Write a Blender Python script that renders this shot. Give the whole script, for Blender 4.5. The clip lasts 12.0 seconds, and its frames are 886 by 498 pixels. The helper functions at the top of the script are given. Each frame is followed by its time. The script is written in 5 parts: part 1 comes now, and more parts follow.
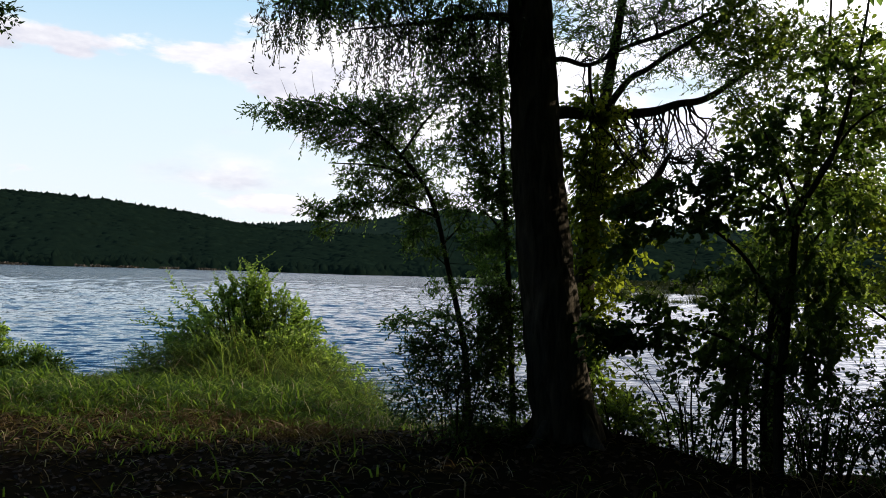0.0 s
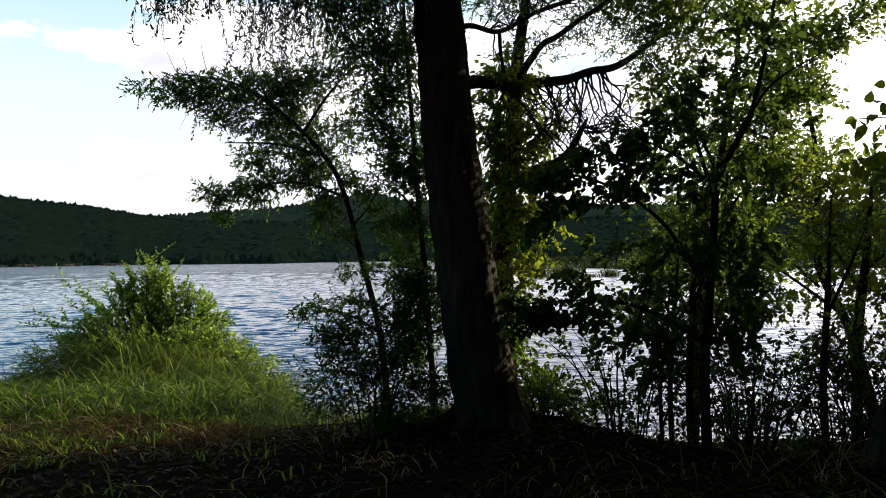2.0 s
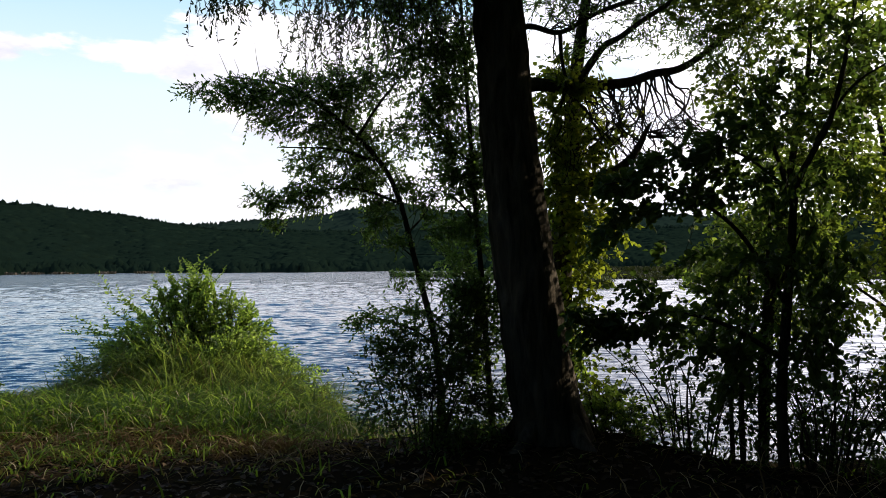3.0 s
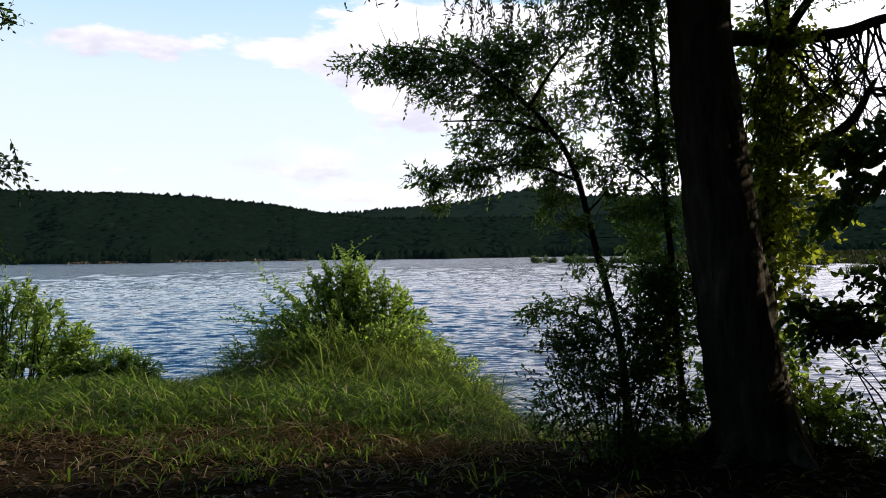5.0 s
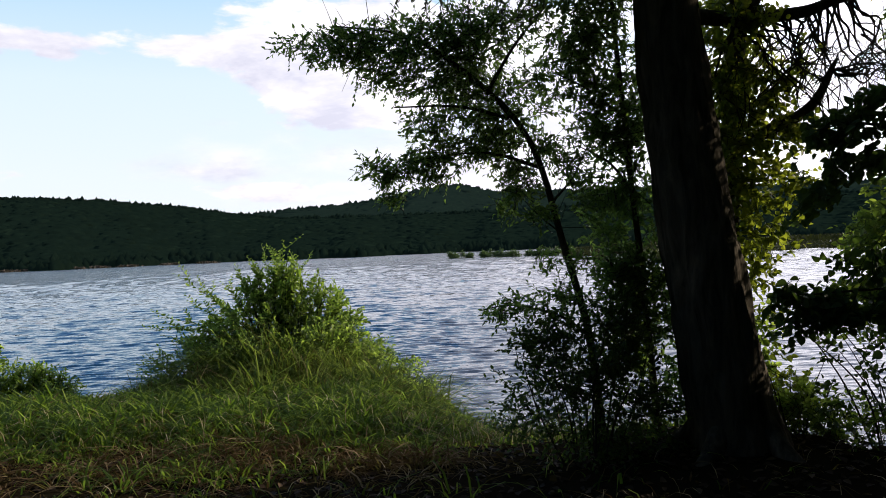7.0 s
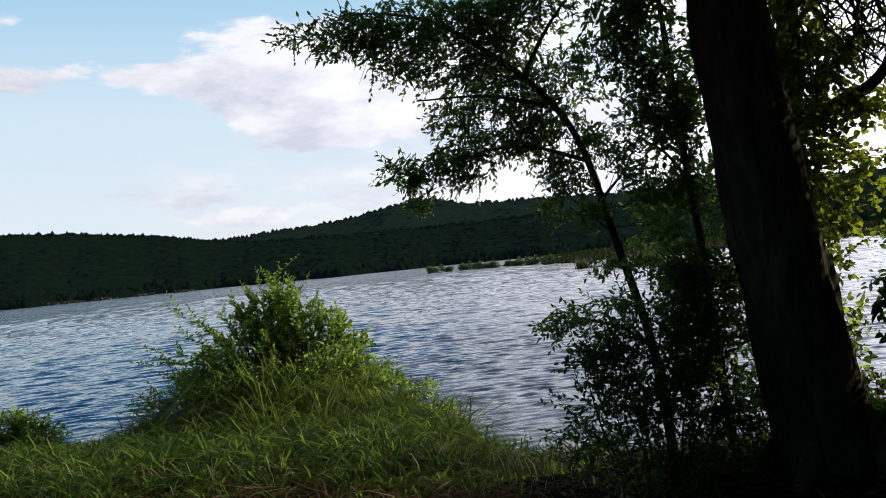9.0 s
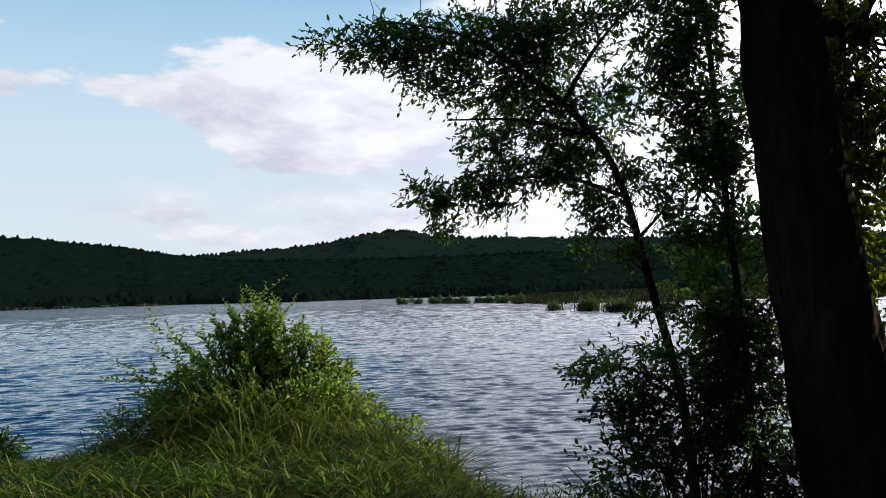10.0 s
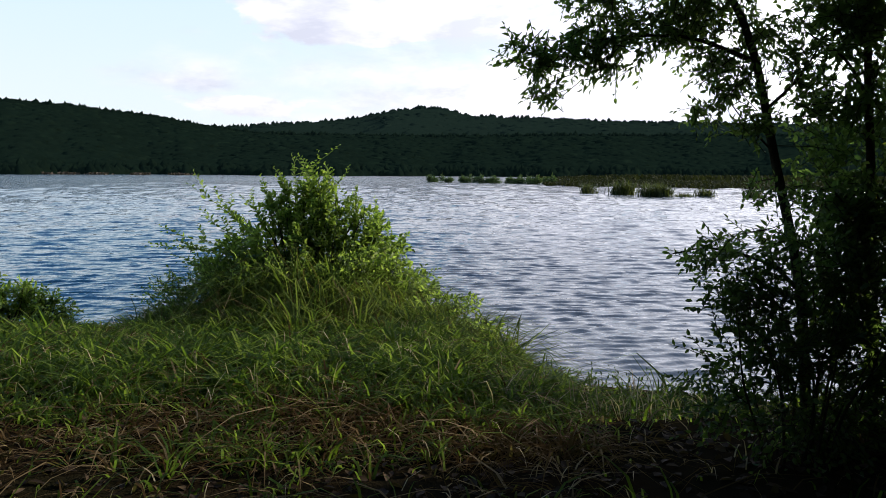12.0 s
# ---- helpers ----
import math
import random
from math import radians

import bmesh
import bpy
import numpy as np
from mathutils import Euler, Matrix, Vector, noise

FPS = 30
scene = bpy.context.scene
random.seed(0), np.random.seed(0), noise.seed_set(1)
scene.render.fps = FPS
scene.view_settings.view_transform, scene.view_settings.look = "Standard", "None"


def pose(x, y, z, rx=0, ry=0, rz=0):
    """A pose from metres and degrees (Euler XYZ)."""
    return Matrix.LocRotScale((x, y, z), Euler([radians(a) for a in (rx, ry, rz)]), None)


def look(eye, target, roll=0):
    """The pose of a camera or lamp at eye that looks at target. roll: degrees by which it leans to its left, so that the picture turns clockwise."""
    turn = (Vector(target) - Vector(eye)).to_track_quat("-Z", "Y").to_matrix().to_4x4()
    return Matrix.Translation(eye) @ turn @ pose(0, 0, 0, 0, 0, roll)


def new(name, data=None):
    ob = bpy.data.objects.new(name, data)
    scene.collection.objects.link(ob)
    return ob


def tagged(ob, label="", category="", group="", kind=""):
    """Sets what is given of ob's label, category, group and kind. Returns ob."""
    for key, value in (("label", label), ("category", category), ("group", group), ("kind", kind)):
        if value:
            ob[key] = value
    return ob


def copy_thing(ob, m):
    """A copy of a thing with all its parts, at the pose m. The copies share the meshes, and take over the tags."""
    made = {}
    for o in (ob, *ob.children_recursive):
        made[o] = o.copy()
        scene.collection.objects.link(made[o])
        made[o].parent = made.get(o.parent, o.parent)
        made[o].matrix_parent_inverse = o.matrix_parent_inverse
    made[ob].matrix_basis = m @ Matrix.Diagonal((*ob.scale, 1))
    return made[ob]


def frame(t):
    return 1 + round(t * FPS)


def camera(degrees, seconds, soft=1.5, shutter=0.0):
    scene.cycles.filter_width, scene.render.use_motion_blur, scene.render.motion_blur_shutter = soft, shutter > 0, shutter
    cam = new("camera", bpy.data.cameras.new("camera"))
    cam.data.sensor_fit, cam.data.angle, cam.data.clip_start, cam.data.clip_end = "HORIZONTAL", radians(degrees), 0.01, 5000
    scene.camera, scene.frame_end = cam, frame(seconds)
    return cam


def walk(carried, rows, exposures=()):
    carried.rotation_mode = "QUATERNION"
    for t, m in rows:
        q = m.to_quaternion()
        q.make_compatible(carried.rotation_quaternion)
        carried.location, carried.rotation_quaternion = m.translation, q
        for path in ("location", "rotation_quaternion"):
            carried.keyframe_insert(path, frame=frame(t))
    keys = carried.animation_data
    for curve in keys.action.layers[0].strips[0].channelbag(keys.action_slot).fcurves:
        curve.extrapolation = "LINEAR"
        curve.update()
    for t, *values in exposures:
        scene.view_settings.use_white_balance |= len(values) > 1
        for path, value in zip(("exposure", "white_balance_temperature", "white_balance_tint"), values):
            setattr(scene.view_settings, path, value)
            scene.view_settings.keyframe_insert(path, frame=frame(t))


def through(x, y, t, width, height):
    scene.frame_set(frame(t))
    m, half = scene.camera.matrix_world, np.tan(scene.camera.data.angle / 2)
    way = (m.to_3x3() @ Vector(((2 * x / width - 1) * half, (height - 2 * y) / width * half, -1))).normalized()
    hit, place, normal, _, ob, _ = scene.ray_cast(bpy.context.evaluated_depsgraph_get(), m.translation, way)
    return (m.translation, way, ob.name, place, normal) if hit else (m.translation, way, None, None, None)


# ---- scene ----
cam = camera(56.0, 12.0, soft=0.4)
PATH = [
    (0, (0.046, 0.036, 1.488), (0.037, 2.035, 1.545), 1.8),
    (0.5, (0.012, 0.201, 1.467), (0.187, 2.193, 1.525), 0.3),
    (1, (-0.065, 0.28, 1.469), (0.162, 2.267, 1.47), -0.7),
    (1.5, (-0.012, 0.317, 1.482), (0.225, 2.303, 1.468), -0.8),
    (2, (0.077, 0.442, 1.475), (0.273, 2.433, 1.493), -0.7),
    (2.5, (-0.009, 0.561, 1.465), (0.161, 2.554, 1.508), -0.5),
    (3, (-0.134, 0.718, 1.471), (-0.007, 2.714, 1.513), -0.4),
    (3.5, (-0.177, 0.851, 1.455), (-0.256, 2.849, 1.475), -0.4),
    (3.7, (-0.217, 0.928, 1.445), (-0.347, 2.923, 1.492), -0.4),
    (5.5, (-0.423, 1.531, 1.476), (-0.637, 3.52, 1.474), -0.7),
    (6, (-0.461, 1.613, 1.478), (-0.677, 3.601, 1.472), -0.4),
    (6.5, (-0.561, 1.697, 1.474), (-0.664, 3.694, 1.474), -0.4),
    (8.3, (-1.005, 2.195, 1.448), (-0.88, 4.191, 1.413), -5.7),
    (8.5, (-0.997, 2.272, 1.451), (-0.889, 4.268, 1.406), -5.9),
    (9, (-1.082, 2.496, 1.467), (-1.029, 4.495, 1.497), -5.6),
    (9.5, (-1.226, 2.68, 1.458), (-1.148, 4.678, 1.504), -2.7),
    (10, (-1.365, 2.859, 1.472), (-1.237, 4.852, 1.577), -1.6),
    (10.5, (-1.391, 3.022, 1.46), (-1.352, 5.017, 1.591), -1.2),
    (11, (-1.432, 3.143, 1.461), (-1.424, 5.14, 1.565), -0.6),
    (11.5, (-1.572, 3.232, 1.471), (-1.505, 5.229, 1.376), -0.3),
    (12, (-1.683, 3.314, 1.431), (-1.626, 5.304, 1.247), 0.4),
]
EXPOSURES = [(0, 0.24, 6450, 11), (1.2, 0.46, 6550, 11), (3.7, 0.38, 6480, 14), (6.5, 0.27, 6380, 15), (8.5, 0.16, 6350, 12), (9.5, -0.04, 6200, 10), (11, -0.03, 6200, 10), (12, 0.24, 6220, 11)]
walk(cam, [(t, look(eye, target, roll)) for t, eye, target, roll in PATH], EXPOSURES)

# ---- world and sun ----
SUN_AZ, SUN_EL = 70.0, 23.5                       # degrees right of straight ahead, and above the horizon
world = bpy.data.worlds.new("sky_world")
scene.world = world
world.use_nodes = True
WT = world.node_tree


def link(tree, a, b):
    tree.links.new(a, b)


def math_node(tree, op, a, b=None, clamp=False):
    n = tree.nodes.new("ShaderNodeMath")
    n.operation, n.use_clamp = op, clamp
    for i, v in enumerate((a, b)):
        if v is None:
            continue
        if isinstance(v, (int, float)):
            n.inputs[i].default_value = v
        else:
            tree.links.new(v, n.inputs[i])
    return n.outputs[0]


def ramp_node(tree, fac, stops, mode="LINEAR"):
    n = tree.nodes.new("ShaderNodeValToRGB")
    n.color_ramp.interpolation = mode
    while len(n.color_ramp.elements) < len(stops):
        n.color_ramp.elements.new(0.5)
    for e, (p, c) in zip(n.color_ramp.elements, stops):
        e.position, e.color = p, (*c, 1) if len(c) == 3 else c
    tree.links.new(fac, n.inputs[0])
    return n.outputs[0]


def mix_node(tree, fac, a, b, kind="MIX"):
    n = tree.nodes.new("ShaderNodeMix")
    n.data_type, n.blend_type = "RGBA", kind
    for i, v in ((0, fac), (6, a), (7, b)):
        if isinstance(v, (int, float)):
            n.inputs[i].default_value = v
        elif isinstance(v, tuple):
            n.inputs[i].default_value = (*v, 1)
        else:
            tree.links.new(v, n.inputs[i])
    return n.outputs[2]


def noise_node(tree, vector, scale, detail=4, rough=0.55, distort=0.0):
    n = tree.nodes.new("ShaderNodeTexNoise")
    n.inputs["Scale"].default_value, n.inputs["Detail"].default_value = scale, detail
    n.inputs["Roughness"].default_value, n.inputs["Distortion"].default_value = rough, distort
    if vector is not None:
        tree.links.new(vector, n.inputs["Vector"])
    return n.outputs["Fac"]


sky = WT.nodes.new("ShaderNodeTexSky")
sky.sky_type, sky.sun_disc = "NISHITA", False
sky.sun_elevation, sky.sun_rotation = radians(SUN_EL), radians(SUN_AZ)
sky.air_density, sky.dust_density, sky.ozone_density = 1.0, 1.2, 1.5
coord = WT.nodes.new("ShaderNodeTexCoord")
stretch = WT.nodes.new("ShaderNodeMapping")
stretch.inputs["Scale"].default_value = (1.0, 1.0, 2.6)
stretch.inputs["Location"].default_value = (0.31, 0.0, 0.12)
link(WT, coord.outputs["Generated"], stretch.inputs["Vector"])
split = WT.nodes.new("ShaderNodeSeparateXYZ")
link(WT, coord.outputs["Generated"], split.inputs[0])
DX, DY, DZ = split.outputs
billow = noise_node(WT, stretch.outputs[0], 3.6, 7, 0.52, 0.15)
shade = noise_node(WT, stretch.outputs[0], 9.0, 5, 0.6, 0.1)
# more cloud towards the sun's side and low over the far hills, a cumulus bank ahead, open blue high up on the other side


def hump(cx, wx, cz, wz, power=2):
    """A soft patch of the sky: 1 at its middle, falling off by its half-widths."""
    u = math_node(WT, "POWER", math_node(WT, "ABSOLUTE", math_node(WT, "DIVIDE", math_node(WT, "SUBTRACT", DX, cx), wx)), power)
    v = math_node(WT, "POWER", math_node(WT, "ABSOLUTE", math_node(WT, "DIVIDE", math_node(WT, "SUBTRACT", DZ, cz), wz)), power)
    return math_node(WT, "POWER", 2.718, math_node(WT, "MULTIPLY", math_node(WT, "ADD", u, v), -1.0))


side = math_node(WT, "MULTIPLY", DX, 0.5)
low = math_node(WT, "MULTIPLY", math_node(WT, "SUBTRACT", 0.17, DZ), 0.8)
banks = math_node(WT, "MULTIPLY", hump(-0.42, 0.16, 0.1, 0.07), -0.12)
high = math_node(WT, "MULTIPLY", math_node(WT, "ADD", DX, 0.19), math_node(WT, "MULTIPLY", math_node(WT, "SUBTRACT", DZ, 0.2, True), 4.5))
cover = math_node(WT, "ADD", math_node(WT, "ADD", billow, math_node(WT, "ADD", side, high)), math_node(WT, "ADD", low, banks))
veil = ramp_node(WT, cover, [(0.425, (0, 0, 0)), (0.62, (1, 1, 1))], "EASE")
puff = noise_node(WT, stretch.outputs[0], 8.5, 8, 0.56, 0.1)
heap = math_node(WT, "ADD", math_node(WT, "ADD", hump(-0.02, 0.23, 0.215, 0.075, 4), math_node(WT, "MULTIPLY", hump(-0.38, 0.2, 0.235, 0.022), 0.62)), math_node(WT, "ADD", math_node(WT, "MULTIPLY", hump(-0.2, 0.12, 0.075, 0.018), 0.5), math_node(WT, "MULTIPLY", math_node(WT, "SUBTRACT", puff, 0.5), 1.9)))
cumulus = ramp_node(WT, heap, [(0.38, (0, 0, 0)), (0.6, (1, 1, 1))], "EASE")
cloud = math_node(WT, "MULTIPLY", math_node(WT, "MAXIMUM", veil, cumulus), ramp_node(WT, DZ, [(0.3, (1, 1, 1)), (0.65, (0.45, 0.45, 0.45))]))
grey = ramp_node(WT, math_node(WT, "ADD", shade, math_node(WT, "MULTIPLY", hump(0.0, 0.3, 0.165, 0.035), -0.1)), [(0.34, (4.9, 4.9, 5.6)), (0.58, (7.3, 7.1, 7.25))])
facing = math_node(WT, "ADD", math_node(WT, "MULTIPLY", DX, math.sin(radians(SUN_AZ)) * math.cos(radians(SUN_EL))), math_node(WT, "ADD", math_node(WT, "MULTIPLY", DY, math.cos(radians(SUN_AZ)) * math.cos(radians(SUN_EL))), math_node(WT, "MULTIPLY", DZ, math.sin(radians(SUN_EL)))))
glow = math_node(WT, "ADD", math_node(WT, "MULTIPLY", math_node(WT, "POWER", math_node(WT, "MAXIMUM", facing, 0.0), 2.5), 2.2), 1.0)
lit = WT.nodes.new("ShaderNodeVectorMath")
lit.operation = "SCALE"
link(WT, grey, lit.inputs[0])
link(WT, glow, lit.inputs["Scale"])
grade = ramp_node(WT, DZ, [(0.0, (6.9, 7.3, 7.6)), (0.1, (6.5, 7.15, 7.6)), (0.2, (5.9, 7.0, 7.6)), (0.32, (3.6, 5.7, 7.2)), (0.46, (0.9, 2.5, 5.6)), (1.0, (0.4, 1.4, 3.8))])
pale = mix_node(WT, 0.8, sky.outputs[0], grade)
full = mix_node(WT, math_node(WT, "MULTIPLY", cloud, 0.92), pale, lit.outputs[0])
back = WT.nodes["Background"]
link(WT, full, back.inputs[0])
back.inputs[1].default_value = 0.125

sun_data = bpy.data.lights.new("sun", "SUN")
sun_data.energy, sun_data.angle, sun_data.color = 5.0, radians(0.6), (1.0, 0.9, 0.74)
sun = new("sun", sun_data)
sx, sy, sz = math.sin(radians(SUN_AZ)) * math.cos(radians(SUN_EL)), math.cos(radians(SUN_AZ)) * math.cos(radians(SUN_EL)), math.sin(radians(SUN_EL))
sun.matrix_world = look((sx * 60, sy * 60, sz * 60), (0, 0, 0))

# ---- materials ----


def principled(name, rough=0.8, spec=0.3):
    m = bpy.data.materials.new(name)
    m.use_nodes = True
    b = m.node_tree.nodes["Principled BSDF"]
    b.inputs["Roughness"].default_value = rough
    b.inputs["Specular IOR Level"].default_value = spec
    return m, m.node_tree, b


def add_bump(t, b, height, strength, distance):
    n = t.nodes.new("ShaderNodeBump")
    n.inputs["Strength"].default_value, n.inputs["Distance"].default_value = strength, distance
    link(t, height, n.inputs["Height"])
    link(t, n.outputs[0], b.inputs["Normal"])


def place_node(t):
    return t.nodes.new("ShaderNodeNewGeometry").outputs["Position"]


def leaf_material(name, dark, mid, light, through=0.4, rough=0.5, spec=0.2, middle=0.45, even=0.5):
    """Leaves: each one its own shade, some of the light goes through."""
    m, t, b = principled(name, rough, spec)
    g = t.nodes.new("ShaderNodeNewGeometry")
    c = ramp_node(t, g.outputs["Random Per Island"], [(0.0, dark), (middle, mid), (1.0, light)])
    patch = noise_node(t, g.outputs["Position"], 2.3, 3)
    c = mix_node(t, math_node(t, "MULTIPLY", patch, 0.55), c, dark)
    fine = noise_node(t, g.outputs["Position"], 90.0, 2)
    c = mix_node(t, math_node(t, "MULTIPLY", fine, 0.3), c, mid)
    link(t, c, b.inputs["Base Color"])
    tr = t.nodes.new("ShaderNodeBsdfTranslucent")
    warm = mix_node(t, even, c, tuple(min(1, v * k) for v, k in zip(light, (1.5, 1.8, 0.7))))
    link(t, warm, tr.inputs["Color"])
    mix = t.nodes.new("ShaderNodeMixShader")
    mix.inputs[0].default_value = through
    link(t, b.outputs[0], mix.inputs[1])
    link(t, tr.outputs[0], mix.inputs[2])
    link(t, mix.outputs[0], t.nodes["Material Output"].inputs["Surface"])
    return m


def bark_material(name, dark, light, scale=14.0):
    m, t, b = principled(name, 1.0, 0.0)
    p = place_node(t)
    long = t.nodes.new("ShaderNodeMapping")
    long.inputs["Scale"].default_value = (1, 1, 0.18)
    link(t, p, long.inputs["Vector"])
    ridge = noise_node(t, long.outputs[0], scale, 6, 0.65, 0.6)
    blotch = noise_node(t, p, 3.0, 3)
    c = ramp_node(t, ridge, [(0.36, dark), (0.66, light)])
    c = mix_node(t, math_node(t, "MULTIPLY", blotch, 0.5), c, (0.035, 0.042, 0.026))
    link(t, c, b.inputs["Base Color"])
    add_bump(t, b, ridge, 0.9, 0.02)
    return m


LEAF_NARROW = leaf_material("narrow_leaf", (0.042, 0.068, 0.025), (0.088, 0.14, 0.044), (0.16, 0.225, 0.064), 0.54)
LEAF_ROUND = leaf_material("round_leaf", (0.02, 0.04, 0.012), (0.04, 0.074, 0.018), (0.105, 0.15, 0.03), 0.42, 0.5, 0.2, 0.45, 0.35)
LEAF_THICKET = leaf_material("thicket_leaf", (0.03, 0.055, 0.015), (0.07, 0.115, 0.025), (0.21, 0.24, 0.048), 0.5)
LEAF_VINE = leaf_material("vine_leaf", (0.03, 0.055, 0.012), (0.08, 0.125, 0.02), (0.32, 0.31, 0.04), 0.54, 0.5, 0.2, 0.62)
LEAF_SHRUB = leaf_material("shrub_leaf", (0.012, 0.026, 0.006), (0.09, 0.155, 0.034), (0.42, 0.51, 0.1), 0.57, 0.42, 0.26, 0.5, 0.28)
LEAF_WOOD = leaf_material("woodland_leaf", (0.03, 0.05, 0.018), (0.055, 0.09, 0.03), (0.09, 0.13, 0.045), 0.3)
LEAF_STRING = leaf_material("hanging_leaf", (0.03, 0.042, 0.02), (0.05, 0.07, 0.03), (0.085, 0.085, 0.04), 0.3)
GRASS = leaf_material("grass_blade", (0.004, 0.01, 0.002), (0.038, 0.078, 0.013), (0.32, 0.41, 0.06), 0.48, 0.65, 0.04, 0.64, 0.3)
GRASS_DRY = leaf_material("dry_grass", (0.02, 0.011, 0.005), (0.066, 0.04, 0.017), (0.36, 0.27, 0.14), 0.2, 0.9, 0.0, 0.62)
TUSSOCK = leaf_material("tussock_blade", (0.004, 0.008, 0.002), (0.032, 0.062, 0.011), (0.32, 0.37, 0.075), 0.46, 0.65, 0.05, 0.62, 0.3)
STRAW = leaf_material("pale_straw", (0.16, 0.12, 0.07), (0.36, 0.28, 0.16), (0.62, 0.52, 0.34), 0.2, 0.85, 0.05)
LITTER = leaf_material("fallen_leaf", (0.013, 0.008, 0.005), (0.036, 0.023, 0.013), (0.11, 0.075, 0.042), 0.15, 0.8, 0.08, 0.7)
BANK_PALE = leaf_material("far_bank_pale", (0.03, 0.026, 0.02), (0.06, 0.05, 0.038), (0.11, 0.09, 0.07), 0.1, 0.9, 0.04)
REED = leaf_material("reed_leaf", (0.016, 0.024, 0.009), (0.04, 0.05, 0.016), (0.11, 0.12, 0.03), 0.25)
REED_FAR = leaf_material("far_reed", (0.009, 0.012, 0.005), (0.018, 0.022, 0.008), (0.034, 0.036, 0.012), 0.2, 0.8, 0.05)
BARK = bark_material("dark_bark", (0.02, 0.016, 0.013), (0.12, 0.095, 0.072))
BARK_THIN = bark_material("sapling_bark", (0.016, 0.013, 0.01), (0.07, 0.058, 0.042), 40.0)


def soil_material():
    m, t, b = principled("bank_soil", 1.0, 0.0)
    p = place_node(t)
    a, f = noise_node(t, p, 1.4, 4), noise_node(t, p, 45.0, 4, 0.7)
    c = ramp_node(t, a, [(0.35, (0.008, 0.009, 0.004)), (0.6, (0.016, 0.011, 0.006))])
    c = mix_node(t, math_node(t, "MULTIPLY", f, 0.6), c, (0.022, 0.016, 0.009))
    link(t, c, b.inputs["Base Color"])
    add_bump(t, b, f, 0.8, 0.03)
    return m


def water_material():
    m, t, b = principled("lake_water", 0.05, 0.5)
    b.inputs["IOR"].default_value = 1.33
    p = place_node(t)
    apart = t.nodes.new("ShaderNodeSeparateXYZ")
    link(t, p, apart.inputs[0])
    wind = math_node(t, "ADD", math_node(t, "MULTIPLY", math_node(t, "DIVIDE", math_node(t, "SUBTRACT", apart.outputs[1], 30.0), 150.0, True), 0.1), 0.03)
    link(t, wind, b.inputs["Roughness"])
    link(t, wind, b.inputs["Coat Roughness"])
    b.inputs["Coat Weight"].default_value, b.inputs["Coat IOR"].default_value = 0.3, 1.33
    deep = noise_node(t, p, 0.15, 2)
    link(t, ramp_node(t, deep, [(0.3, (0.002, 0.016, 0.036)), (0.7, (0.003, 0.022, 0.044))]), b.inputs["Base Color"])
    wide = t.nodes.new("ShaderNodeMapping")
    wide.inputs["Scale"].default_value = (1.0, 0.8, 1.0)
    wide.inputs["Rotation"].default_value = (0, 0, radians(9))
    link(t, p, wide.inputs["Vector"])
    wave = noise_node(t, wide.outputs[0], 1.15, 2, 0.5, 0.6)
    fine = noise_node(t, wide.outputs[0], 4.2, 3, 0.55, 0.4)
    gust = noise_node(t, p, 0.07, 2)
    h = math_node(t, "ADD", math_node(t, "MULTIPLY", wave, 1.0), math_node(t, "MULTIPLY", fine, 0.4))
    h = math_node(t, "MULTIPLY", h, math_node(t, "ADD", math_node(t, "MULTIPLY", gust, 0.9), 0.55))
    far = math_node(t, "ADD", math_node(t, "MULTIPLY", math_node(t, "DIVIDE", math_node(t, "SUBTRACT", apart.outputs[1], 22.0), 40.0, True), 2.0), 0.4)
    h = math_node(t, "MULTIPLY", h, far)
    add_bump(t, b, h, 1.0, 0.08)
    link(t, b.inputs["Normal"].links[0].from_socket, b.inputs["Coat Normal"])
    return m


